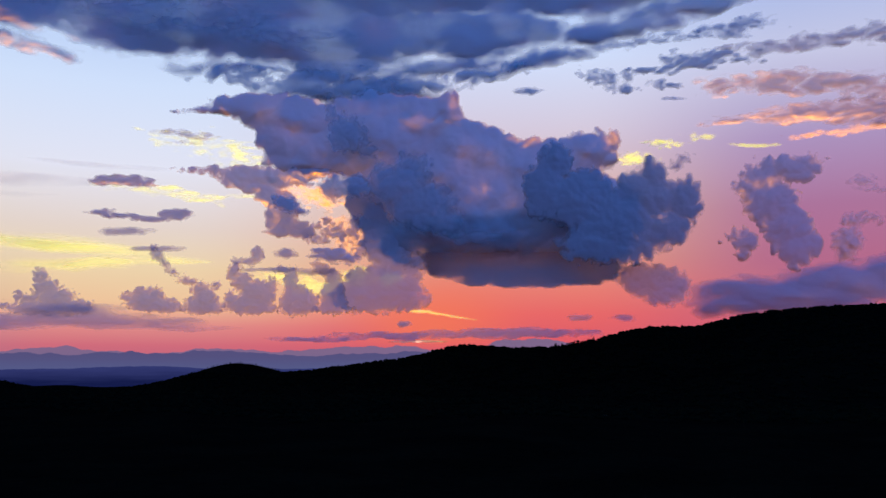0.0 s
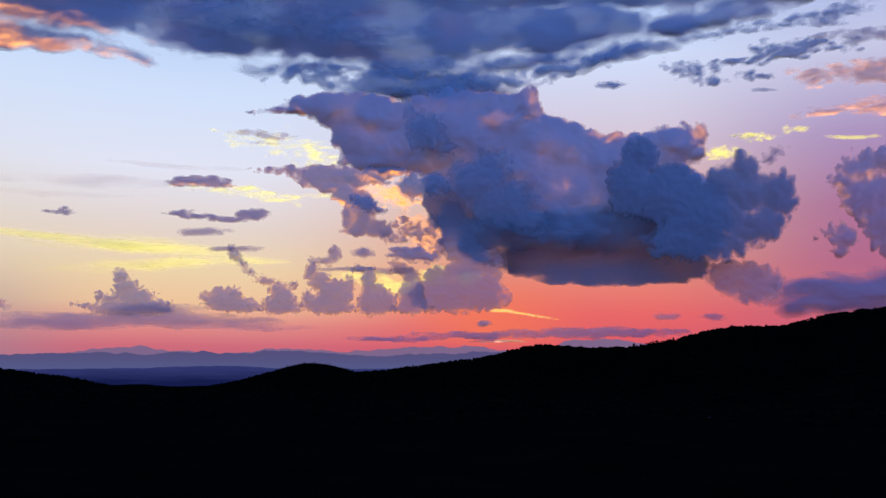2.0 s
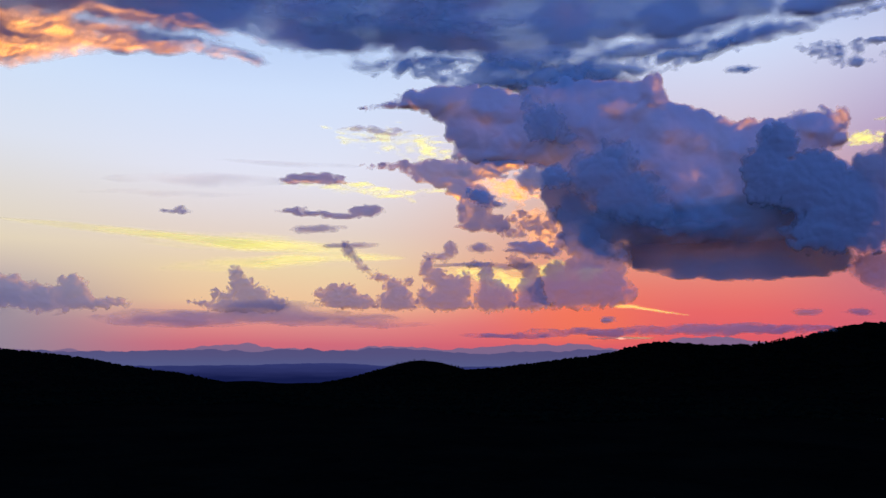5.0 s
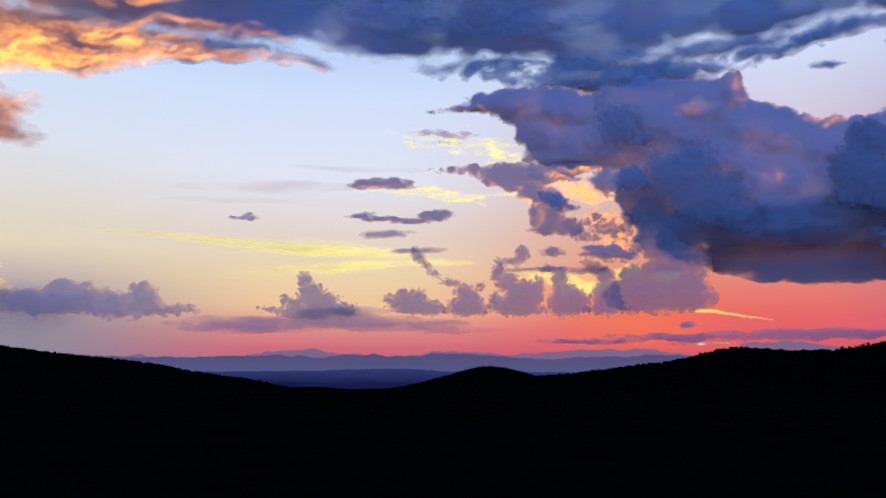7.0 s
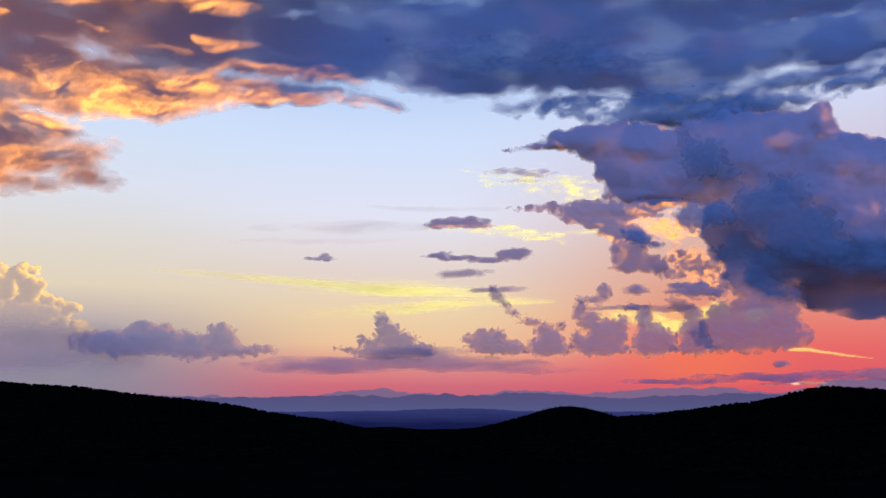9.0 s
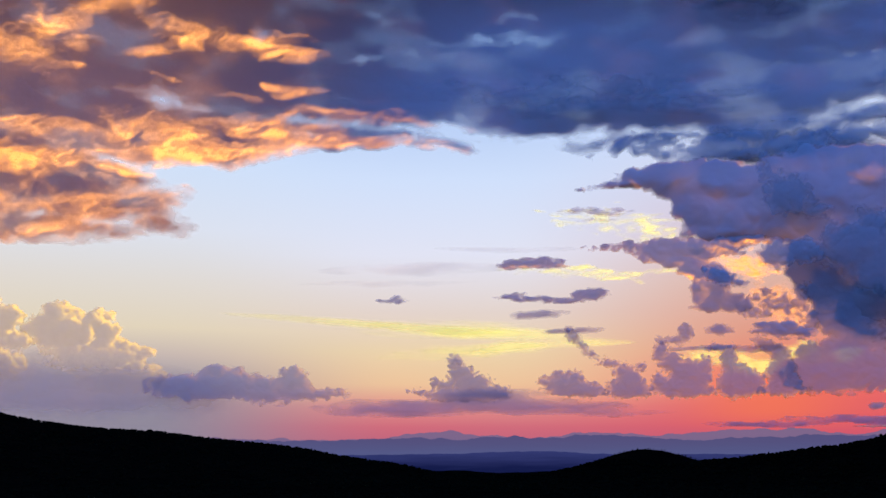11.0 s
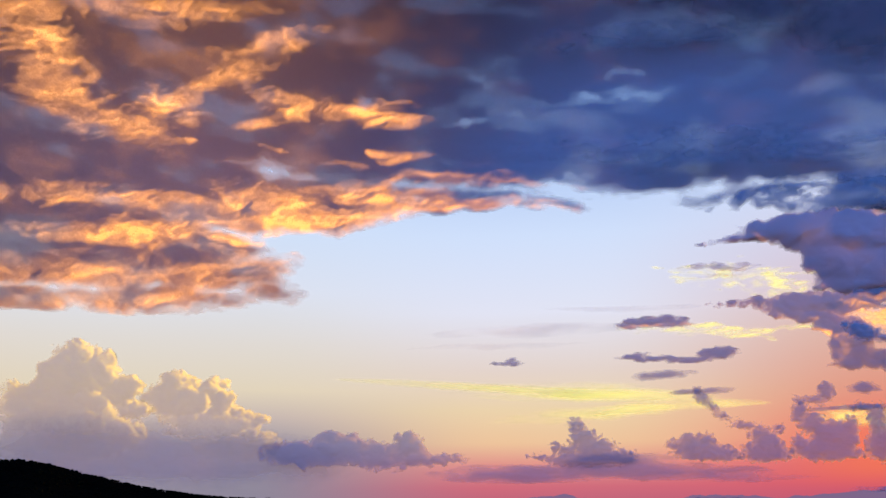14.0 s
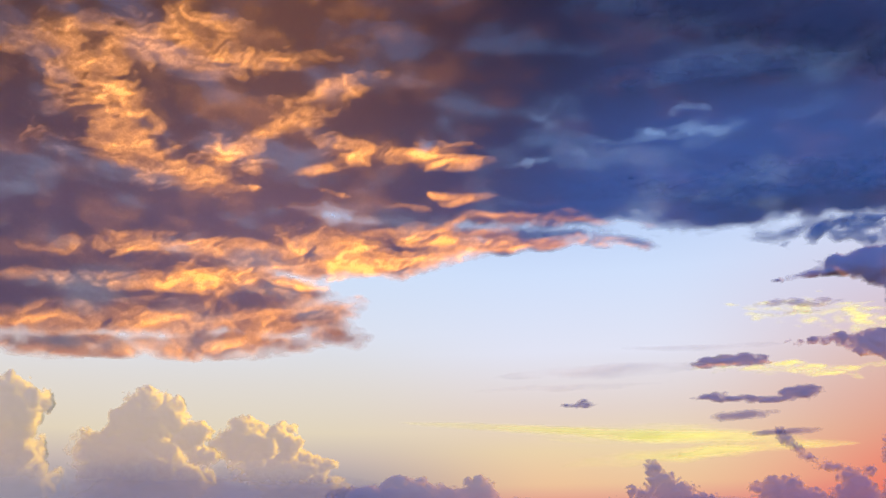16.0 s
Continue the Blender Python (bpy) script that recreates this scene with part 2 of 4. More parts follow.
def land(phi, r):
    """Height of the ground at a bearing (degrees left of north) and a distance from the first eye."""
    rc, zc = crest_distance(phi), profile(RIDGE, phi)
    x, y = -np.sin(np.radians(phi)) * r, np.cos(np.radians(phi)) * r
    f = np.clip((r - 500) / (rc - 500), 0, 1)
    inside = 60 + (zc - 60) * (0.25 * f + 0.75 * f ** 2.2)
    g = np.clip((r - rc) / 420, 0, 1)
    plain = 150 + 45 * np.clip((r - 3200) / 1500, 0, 1)
    outside = zc + (np.minimum(plain, zc - 30) - zc) * g * g * (3 - 2 * g)
    z = np.where(r < rc, inside, outside)
    kx, ky = -math.sin(radians(KNOLL[0])) * KNOLL[1], math.cos(radians(KNOLL[0])) * KNOLL[1]
    along = ((x - kx) * math.cos(radians(KNOLL[0])) + (y - ky) * math.sin(radians(KNOLL[0]))) / 165
    deep = (-(x - kx) * math.sin(radians(KNOLL[0])) + (y - ky) * math.cos(radians(KNOLL[0]))) / 190
    q = along ** 2 + deep ** 2
    z = np.maximum(z, 195 + 85 * np.exp(-q * 0.62))
    rough = fbm(x / 260, y / 260, 3, 4) * 10 * np.clip(r / 900, 0.2, 1)
    return z + rough * np.clip(np.abs(r - rc) / 300, 0.12, 1)


def build_land():
    phis = np.concatenate([np.arange(-180, -32, 4.0), np.arange(-32, 64, 0.25), np.arange(64, 180.1, 4.0)])
    rs = np.concatenate([np.linspace(1, 1200, 16)[:-1], np.linspace(1200, 3700, 110), np.linspace(3760, 4950, 20)])
    P, R = np.meshgrid(phis, rs, indexing="ij")
    Z = land(P, R)
    pts = np.stack([-np.sin(np.radians(P)) * R, np.cos(np.radians(P)) * R, Z], -1).reshape(-1, 3)
    a, b = len(phis), len(rs)
    i = (np.arange(a - 1)[:, None] * b + np.arange(b - 1)[None]).ravel()
    mesh = grid_mesh("ground", pts, np.stack([i, i + 1, i + b + 1, i + b], -1))
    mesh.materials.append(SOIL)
    return tagged(new("ground", mesh), "dark wooded hills and valley in evening shadow", "ground", kind="structure")


ground = build_land()


def far_range(name, label, r, base, table, rough, mat, lo=-60, hi=75):
    """A far mountain range: a solid wave of land that itself glows in the colour of hazy air."""
    phis = np.arange(lo, hi, 0.1)
    top = profile(table, phis) + fbm(phis * 0.7, phis * 0, 11 + int(r), 6, 0.55) * rough
    rings = []
    for depth, share in ((-90, 0.0), (-60, 0.45), (-25, 0.85), (0, 1.0), (40, 0.8), (100, 0.0)):
        d = r + depth + fbm(phis * 1.3, phis * 0 + depth, 5, 3) * 14
        z = base + (top - base) * share
        rings.append(np.stack([-np.sin(np.radians(phis)) * d, np.cos(np.radians(phis)) * d, z], -1))
    pts = np.stack(rings, 1).reshape(-1, 3)
    b = len(rings)
    i = (np.arange(len(phis) - 1)[:, None] * b + np.arange(b - 1)[None]).ravel()
    mesh = grid_mesh(name, pts, np.stack([i, i + 1, i + b + 1, i + b], -1))
    mesh.materials.append(mat)
    return tagged(new(name, mesh), label, "mountains", kind="structure")


# haze is painted as emission on the ranges themselves; no air is built
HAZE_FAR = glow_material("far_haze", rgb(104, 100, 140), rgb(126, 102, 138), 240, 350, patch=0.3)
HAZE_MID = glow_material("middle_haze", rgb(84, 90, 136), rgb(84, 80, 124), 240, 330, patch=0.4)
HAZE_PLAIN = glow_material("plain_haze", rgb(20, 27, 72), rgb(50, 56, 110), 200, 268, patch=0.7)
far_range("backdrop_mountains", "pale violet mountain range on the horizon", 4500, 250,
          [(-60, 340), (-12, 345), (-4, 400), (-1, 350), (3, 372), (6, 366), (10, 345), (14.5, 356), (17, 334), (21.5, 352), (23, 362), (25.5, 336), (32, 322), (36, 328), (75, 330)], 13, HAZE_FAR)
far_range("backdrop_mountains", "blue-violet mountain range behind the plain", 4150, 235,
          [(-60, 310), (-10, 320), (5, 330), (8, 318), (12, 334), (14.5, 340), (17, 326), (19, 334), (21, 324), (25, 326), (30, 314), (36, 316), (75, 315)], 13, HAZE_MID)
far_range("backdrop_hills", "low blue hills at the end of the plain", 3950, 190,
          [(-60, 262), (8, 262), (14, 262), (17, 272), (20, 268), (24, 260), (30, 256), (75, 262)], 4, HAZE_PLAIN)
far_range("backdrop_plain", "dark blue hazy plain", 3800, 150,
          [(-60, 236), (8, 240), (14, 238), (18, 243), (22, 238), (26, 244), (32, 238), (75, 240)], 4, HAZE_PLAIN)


# ---- clouds ----
SHEET = (0.4230, 0.9061, 1816.5)      # how the cloud field lies: direction and distance
REACH = 4300.0


def field_distance(phi):
    facing = np.maximum(-np.sin(np.radians(phi)) * SHEET[0] + np.cos(np.radians(phi)) * SHEET[1], 1e-3)
    return ((SHEET[2] / facing) ** -6 + REACH ** -6) ** (-1 / 6)


cloud_count = 0
main_clouds = {}


def smooth(x, lo, hi):
    t = np.clip((x - lo) / (hi - lo), 0, 1)
    return t * t * (3 - 2 * t)


def cloud(name, label, lobes, op=0.9, edge=0.4, amp=0.3, sc=0.8, st=1.0, th=80, rel=30, dep=1.0, bm=0.8, glow=0.3, var=0.12, vf=0.9, cv=0.0, gaps=(), lit_folds=(), warm=None, shade_tilt=None, holes=0.0, foot=None, rim=None, high_shade=0.0, of="", holds="", group="", cream_lit=False, step=0.085):
    """A cloud from rounded lobes (bearing and height in degrees, two radii, lean): puffed out in front and behind, thin
    at its rim.
    op: how dense; edge: how soft its rim; amp, sc, st: size, fineness and flatness of its billows; th, rel: metres of
    depth and of relief;
    dep: nearer or farther than the field; bm: how little light passes through its middle; glow: how much passes through
    its rim; var, vf: how patchy that is, and how finely; cv: how patchy its cover is; gaps: thin places, as lobes;
    lit_folds: lobes and a strength of low sunlight painted in there; warm: bearings between which sunlight is painted
    in, and how little body is left; shade_tilt: bearings between which its shading normal bends down to darken it, and
    how far (minus: up); holes: how broken;
    high_shade: how much darker it is made high in the sky; cream_lit: whether it takes the tint for yellower sunlight;
    rim: strength and width of the sun painted on edges that face it; foot: heights between which its base dissolves;
    of, holds: the cloud that it is part of, or that it is the main body of."""
    global cloud_count
    cloud_count += 1
    if bm > 0.8:
        glow *= 0.22
    seed = 100 * cloud_count
    pad = edge + amp * 1.5
    u0, u1 = min(l[0] - max(l[2], l[3]) for l in lobes) - pad, max(l[0] + max(l[2], l[3]) for l in lobes) + pad
    v0, v1 = min(l[1] - max(l[3], l[2] * abs(math.sin(radians(l[4])))) for l in lobes) - pad, max(l[1] + max(l[3], l[2] * abs(math.sin(radians(l[4])))) for l in lobes) + pad
    area = (u1 - u0) * (v1 - v0)
    step *= 1.1 if area > 300 else 0.65 if area < 45 else 0.85
    us, vs = np.arange(u0, u1, step), np.arange(max(v0, -2), v1, step)
    U, V = np.meshgrid(us, vs, indexing="ij")
    a, b = U * sc * st, V * sc
    wu = U + amp * 0.9 * fbm(a * 1.0, b * 1.0, seed + 1, 3) / max(st, 0.4)
    wv = V + amp * 0.9 * fbm(a * 1.0, b * 1.0, seed + 5, 3)
    total = None
    for p, q, ru, rv, lean in lobes:
        c, s = math.cos(radians(lean)), math.sin(radians(lean))
        du, dv = -(wu - p), wv - q
        x, y = (du * c - dv * s) / ru, (du * s + dv * c) / rv
        f = (1 - np.sqrt(x * x + y * y)) * min(max(rv, 0.45 * ru), ru)
        f = np.minimum(f, (1 - np.sqrt(x * x + y * y)) * rv * 1.5)
        total = f if total is None else np.maximum(total, f) + 0.06 * np.exp(-np.abs(total - f) / 0.12)
    puffs = billow(a * 1.5, b * 1.5, seed + 9, 6, 0.45)
    F = total + 0.3 * edge + 0.05 + amp * (puffs - puffs.mean()) * 1.6 + amp * 0.24 * min(1.0, 0.25 / edge) * fbm(a * 6, b * 6, seed + 13, 4, 0.65)
    if holes:
        F = F - holes * np.clip(fbm(a * 0.9, b * 1.3, seed + 21, 5, 0.6) * 2.6 - 0.45, 0, 3)
    cover = smooth(F, 0, edge * 1.5)
    if cv:
        cover = cover * (1 - cv * smooth(fbm(a * 0.8, b * 1.0, seed + 51, 5, 0.5), -0.1, 0.6))
    for p, q, ru, rv, lean in gaps:
        c, s = math.cos(radians(lean)), math.sin(radians(lean))
        du, dv = -(wu - p), wv - q
        dist = np.sqrt(((du * c - dv * s) / ru) ** 2 + ((du * s + dv * c) / rv) ** 2)
        cover = cover * (1 - 0.5 * smooth(1.1 - dist + 1.2 * fbm(a * 2.0, b * 2.6, seed + 61, 6, 0.6), 0, 1.8))
    if foot:
        cover = cover * smooth(V, foot[1], foot[0])
    # body also carries painted sunlight: the warm side, folds and rims below
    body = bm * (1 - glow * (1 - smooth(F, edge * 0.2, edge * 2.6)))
    # low sunlight painted in by bearing, not by real thinning
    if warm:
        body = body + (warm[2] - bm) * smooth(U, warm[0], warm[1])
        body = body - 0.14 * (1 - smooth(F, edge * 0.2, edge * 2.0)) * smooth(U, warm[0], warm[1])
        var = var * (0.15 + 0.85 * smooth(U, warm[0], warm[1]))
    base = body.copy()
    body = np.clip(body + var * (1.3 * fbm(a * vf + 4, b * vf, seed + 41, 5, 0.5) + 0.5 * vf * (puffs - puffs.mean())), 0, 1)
    if len(lit_folds):
        # sunlight painted into body: swell sides that look to the sun are brightened
        sa, sb = a + 0.55 * fbm(a * 0.9, b * 0.9, seed + 72, 4), b + 0.55 * fbm(a * 0.9, b * 0.9, seed + 76, 4)
        swell = fbm(sa * 0.8, sb * 1.15, seed + 71, 5, 0.42) + 0.4 * billow(sa * 0.8, sb * 1.1, seed + 79, 4, 0.40)
        hu, hv = np.gradient(swell, step)
        su, sv = -SUN_AZIMUTH - U, SUN_HEIGHT - V
        slope = -(hu * su + hv * sv) / np.sqrt(su * su + sv * sv)
        lumps = 0.75 * np.clip(0.45 + 0.40 * slope / slope.std(), 0, 1.25) + 0.5 * np.clip(0.4 - 1.5 * fbm(sa * 1.5, sb * 2.1, seed + 83, 5, 0.5), 0, 1.2)
        torn = 1.08 * (swell - swell.mean()) + 0.5 * fbm(sa * 3, sb * 4, seed + 87, 4, 0.5)
        for p, q, ru, rv, lean, strength in lit_folds:
            c, s = math.cos(radians(lean)), math.sin(radians(lean))
            du, dv = -(wu - p), wv - q
            dist = np.sqrt(((du * c - dv * s) / ru) ** 2 + ((du * s + dv * c) / rv) ** 2)
            reach = np.clip(1.40 - 0.80 * dist - torn, 0, 1.6)
            body = np.minimum(body, np.maximum(0, base - 1.65 * strength * lumps * (0.2 * smooth(reach, 0.0, 0.5) + 0.95 * smooth(reach, 0.1, 1.5))))
    # painted sun rim: edges on the sun's side are brightened in body
    if rim:
        form = total + amp * 0.7 * billow(a * 1.5, b * 1.5, seed + 9, 3, 0.4)
        gu, gv = np.gradient(form, step)
        lit = smooth((0.85 * gu - 0.5 * gv) / np.sqrt(gu * gu + gv * gv + 0.05), 0.15, 0.85)
        inner = np.clip(0.8 * fbm(a * 2.4, b * 2.4, seed + 91, 5, 0.55), -0.3, 0.4)
        band = (1 - smooth(F - edge * 0.2 + 0.6 * rim[1] * inner, 0, 1.5 * rim[1])) ** 1.6
        body = np.clip(np.minimum(body, bm - rim[0] * band * lit), 0, 1)
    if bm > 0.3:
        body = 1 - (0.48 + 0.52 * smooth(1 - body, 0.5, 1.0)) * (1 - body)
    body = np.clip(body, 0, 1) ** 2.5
    bulge = np.sqrt(np.clip(total + 0.3 * edge + 0.05 + 0.3 * amp * (puffs - puffs.mean()), 0, None) / 1.5).clip(0, 1.4)
    detail = billow(a * 1.5, b * 1.5, seed + 9, 4, 0.34)
    # darkening by bent shading normals; the mesh itself does not turn
    shade_dip = shade_tilt[2] + (shade_tilt[3] - shade_tilt[2]) * smooth(U, shade_tilt[0], shade_tilt[1]) if shade_tilt else 0 * U
    if high_shade:
        shade_dip = shade_dip + high_shade * smooth(V, 18, 34)      # shade put in by bending normals down, more the higher up
    front = 0.6 * th * bulge + rel * detail * smooth(F, 0, edge * 2)
    r = field_distance(U) * dep
    keep = (F > 0.06 * edge) & (cover > 0.004)
    quad = keep[:-1, :-1] & keep[1:, :-1] & keep[:-1, 1:] & keep[1:, 1:]
    nv = len(vs)
    i = (np.arange(len(us) - 1)[:, None] * nv + np.arange(nv - 1)[None])[quad]
    quads = np.stack([i, i + nv, i + nv + 1, i + 1], -1)
    used, quads = np.unique(quads, return_inverse=True)
    quads = quads.reshape(-1, 4)

    def sheet(out):
        d = r - out
        return np.stack([-np.sin(np.radians(U)) * d, np.cos(np.radians(U)) * d, EYE + d * np.tan(np.radians(V))], -1).reshape(-1, 3)[used]

    pts = np.concatenate([sheet(front), sheet(-0.4 * th * bulge - 1.0)])
    faces = np.concatenate([quads[:, ::-1], quads + len(used)])
    mesh = grid_mesh(name, pts, faces)
    for key, values, behind_share in (("cover", cover, 1.0), ("dense", 0 * cover + op, 0.2), ("body", body, 1.0), ("shade_tilt", shade_dip, 1.0)):
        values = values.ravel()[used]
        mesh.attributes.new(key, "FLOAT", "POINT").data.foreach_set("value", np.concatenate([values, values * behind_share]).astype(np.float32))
    # the two tinted materials carry a yellower sunlight in their colour
    mesh.materials.append(CREAM if cream_lit else YELLOW_LIT if bm <= 0.2 else CLOUD)
    ob = tagged(new(name, mesh), label)
    if of:
        ob.parent = main_clouds[of]
    else:
        tagged(ob, category="cloud", group=group)
    if holds:
        main_clouds[holds] = ob
    return ob


cloud('storm_cloud', 'towering blue-violet storm cloud with a flat spreading top',
      [(-1.09, 13.84, 2.28, 1.89, 0), (-0.19, 11.95, 3.15, 2.43, 0), (13.89, 15.67, 2.94, 0.34, -3), (11.46, 15.88, 3.68, 0.88, 2), (9.34, 15.36, 3.88, 1.44, 6), (10.2, 14.14, 2.17, 1.44, 35), (7.91, 13.67, 3.7, 1.73, 0), (8.96, 12.79, 2.52, 0.76, 0), (4.38, 14.4, 4.61, 2.83, 0), (1.9, 15.26, 2.66, 1.79, 0), (-0.23, 16.09, 1.06, 1.3, 0), (-0.49, 16.76, 0.5, 0.82, 0), (-2.66, 13.29, 3.07, 1.79, 0), (-4.73, 12.55, 3.79, 1.78, 0), (-6.78, 12.48, 3.74, 1.88, 0), (-9.18, 13.46, 2.01, 1.35, 0), (-10.8, 14.04, 0.46, 0.87, 0), (3.32, 10.93, 2.99, 3.21, 0), (-2.61, 10.18, 5.88, 3.47, 0), (-7.72, 9.36, 5.03, 3.25, 0), (0.88, 8.48, 4.18, 2.62, 0), (3.5, 7.78, 1.57, 2.27, 0)], op=0.98, edge=0.22, amp=0.3, sc=0.5, th=80, rel=7, dep=1.015, gaps=[(1.86, 7.01, 0.9, 0.84, 0), (1.42, 6.31, 1.04, 0.56, 0), (1.24, 6.21, 0.76, 0.63, 20)], bm=0.984, glow=0.1, var=0.045, vf=0.6, rim=(0.3, 0.25), cv=0.03, lit_folds=[(12.65, 14.3, 1.46, 0.14, 45, 0.3), (11.76, 13.51, 0.56, 0.48, 40, 0.12), (-0.59, 16.59, 0.35, 0.88, 0, 0.12), (-10.73, 13.98, 0.4, 0.94, 0, 0.22), (-6.49, 14.4, 1.03, 0.14, -20, 0.3), (-4.76, 14.33, 0.76, 0.14, 0, 0.25), (-2.63, 11.22, 0.87, 0.48, 0, 0.07), (-5.68, 9.25, 1.53, 0.62, 10, 0.08), (1.9, 15.43, 0.71, 0.34, 0, 0.05)], shade_tilt=(0, 1, -0.2, -0.2), foot=(9.0, 6.4), holds='storm')
cloud('cloud_base', 'flat violet underside',
      [(-5.31, 6.19, 5.58, 1.17, 0), (-1.38, 6.72, 2.59, 1.18, -4), (-9.16, 6.39, 2.37, 1.16, 2), (-5.34, 7.88, 6.79, 1.73, 0), (1.56, 7.78, 2.44, 1.57, 0)], op=1.0, edge=0.2, amp=0.22, sc=0.7, st=0.6, th=20, rel=2, dep=1.035, bm=0.985, glow=0.1, var=0.015, shade_tilt=(0, 1, 0.3, 0.3), of='storm', gaps=[(1.84, 7.02, 0.9, 0.84, 0), (1.39, 6.32, 1.04, 0.56, 0), (1.22, 6.21, 0.76, 0.63, 20), (-0.16, 5.33, 1.38, 0.35, -10)])
cloud('cloud_foot', 'mauve foot above the red horizon',
      [(3.76, 7.96, 1.4, 1.68, 0), (4.39, 9, 0.98, 1.4, 0), (3.35, 5.16, 2.15, 1.68, 0), (1.97, 4.46, 1.31, 0.91, 0), (4.91, 4.56, 2.08, 1.19, 0), (5.43, 5.5, 0.9, 0.84, 0), (2.65, 6.56, 1.74, 1.4, 0)], op=0.84, edge=0.25, amp=0.25, sc=1.1, th=40, rel=4, bm=0.94, glow=0.2, var=0.02, of='storm', gaps=[(1.88, 7.01, 0.9, 0.84, 0), (1.44, 6.31, 1.04, 0.56, 0), (1.26, 6.21, 0.76, 0.63, 20), (0.76, 4.7, 1.03, 0.56, 20), (1.28, 4.11, 0.76, 0.7, 0), (0.06, 4.91, 1.03, 0.35, 0)], rim=(0.25, 0.2))
cloud('cloud_arm', 'ragged mauve arm with glowing orange edges',
      [(13.47, 12.04, 3.26, 0.24, -1), (11.4, 11.79, 3.29, 0.62, 3), (11.91, 11.16, 2.42, 0.48, 14), (10.96, 10.56, 1.56, 0.69, 32), (10.15, 9.74, 1.11, 1.39, 20), (9.97, 8.84, 1.25, 0.77, 0), (8.85, 8.51, 0.9, 0.56, 0), (8.62, 12.13, 2.45, 0.31, 0)], op=0.9, edge=0.2, amp=0.24, sc=1.0, th=30, rel=4, bm=0.955, glow=0.5, var=0.03, of='storm', lit_folds=[(12.24, 10.52, 1.72, 0.14, 24, 0.35), (14.82, 11.23, 2.04, 0.14, 8, 0.3), (10.59, 9.04, 0.28, 1.04, 20, 0.15), (9.66, 11.63, 0.7, 0.21, 20, 0.4), (8.26, 11.97, 1.23, 0.14, 0, 0.4)])
cloud('cloud_arm', 'torn mauve strand beside the bright gap',
      [(8.05, 8.1, 0.83, 0.42, 10), (7.36, 8.63, 0.84, 0.49, 30), (7.12, 9.09, 0.42, 0.28, 0), (6.41, 8.12, 0.56, 0.91, 0), (5.61, 8.65, 0.49, 1.12, 0), (5.26, 7.43, 0.56, 0.77, 0)], op=0.8, edge=0.3, amp=0.3, sc=1.4, th=30, rel=6, bm=0.95, glow=0.45, var=0.06, holes=0.3, of='storm')
cloud('dark_billow', 'dark blue billow in front',
      [(-7.15, 12.96, 1.15, 1.22, 0), (-6.66, 11.1, 1.69, 1.88, 0), (-8.66, 10.51, 2.27, 1.97, 0), (-10.93, 9.07, 2.86, 2.23, 0), (-9.74, 7.75, 2.46, 1.36, 0), (-11.36, 7.36, 1.61, 0.94, 0), (-13.23, 11.74, 1.02, 1.13, 0), (-13.31, 10.47, 1.85, 1.4, 0), (-14.98, 10.21, 1.19, 1.52, 0), (-13.96, 8.6, 1.58, 1.4, 0), (-12.13, 10.87, 1.55, 1.41, 0), (-12.65, 7.49, 1.02, 0.87, 0), (-14.8, 12.53, 0.69, 0.33, -30)], op=0.95, edge=0.38, amp=0.34, sc=0.8, th=45, rel=3, dep=0.96, bm=0.999, glow=0.1, var=0.003, shade_tilt=(0, 1, 0.5, 0.5), of='storm', gaps=[(-12.03, 8.18, 0.39, 0.24, 0), (-13.51, 9.19, 0.57, 0.33, 0), (-13.82, 8.98, 0.51, 0.27, 0)])
cloud('dark_billow', 'dark slate-blue billow',
      [(2.06, 12.73, 1.34, 0.9, 0), (2.69, 11.44, 2.32, 1.57, 0), (1.47, 10.22, 2.31, 1.74, 0), (0.08, 9.34, 1.74, 1.12, 20)], op=0.82, edge=0.7, amp=0.32, sc=0.85, th=40, rel=3, dep=0.96, bm=0.999, glow=0.0, var=0.003, shade_tilt=(0, 1, 0.35, 0.35), of='storm')
cloud('dark_billow', 'small dark blue billow beside the gap',
      [(6.98, 11.25, 0.95, 0.83, 0), (5.68, 11.43, 1.33, 0.77, 0)], op=0.85, edge=0.3, amp=0.22, sc=1.2, th=40, rel=4, dep=0.96, bm=0.99, glow=0.1, var=0.01, shade_tilt=(0, 1, 0.2, 0.2), of='storm')
cloud('dark_billow', 'long dark blue bar',
      [(-2.5, 8.3, 2.92, 0.52, 0), (-0.43, 8.6, 1.73, 0.56, 10)], op=0.5, edge=0.7, amp=0.25, sc=0.9, st=0.5, th=14, rel=3, dep=0.96, bm=0.998, glow=0.0, var=0.006, shade_tilt=(0, 1, 0.3, 0.3), of='storm')
cloud('dark_billow', 'small dark blue pillar',
      [(6.15, 14.65, 1.27, 1.24, 0), (7.22, 15.8, 0.42, 1.23, 0), (4.98, 13.69, 1.06, 0.55, 20)], op=0.62, edge=0.5, amp=0.3, sc=1, th=20, rel=3, dep=0.96, bm=0.998, glow=0.0, var=0.006, shade_tilt=(0, 1, 0.25, 0.25), of='storm')
cloud('dark_billow', 'slate-blue scrap before the bright gap',
      [(9.93, 10.16, 0.97, 0.49, 22), (9.06, 9.82, 0.56, 0.28, 20)], op=0.9, edge=0.25, amp=0.2, sc=1.4, th=30, rel=4, dep=0.96, bm=0.98, glow=0.1, var=0.01, of='storm')
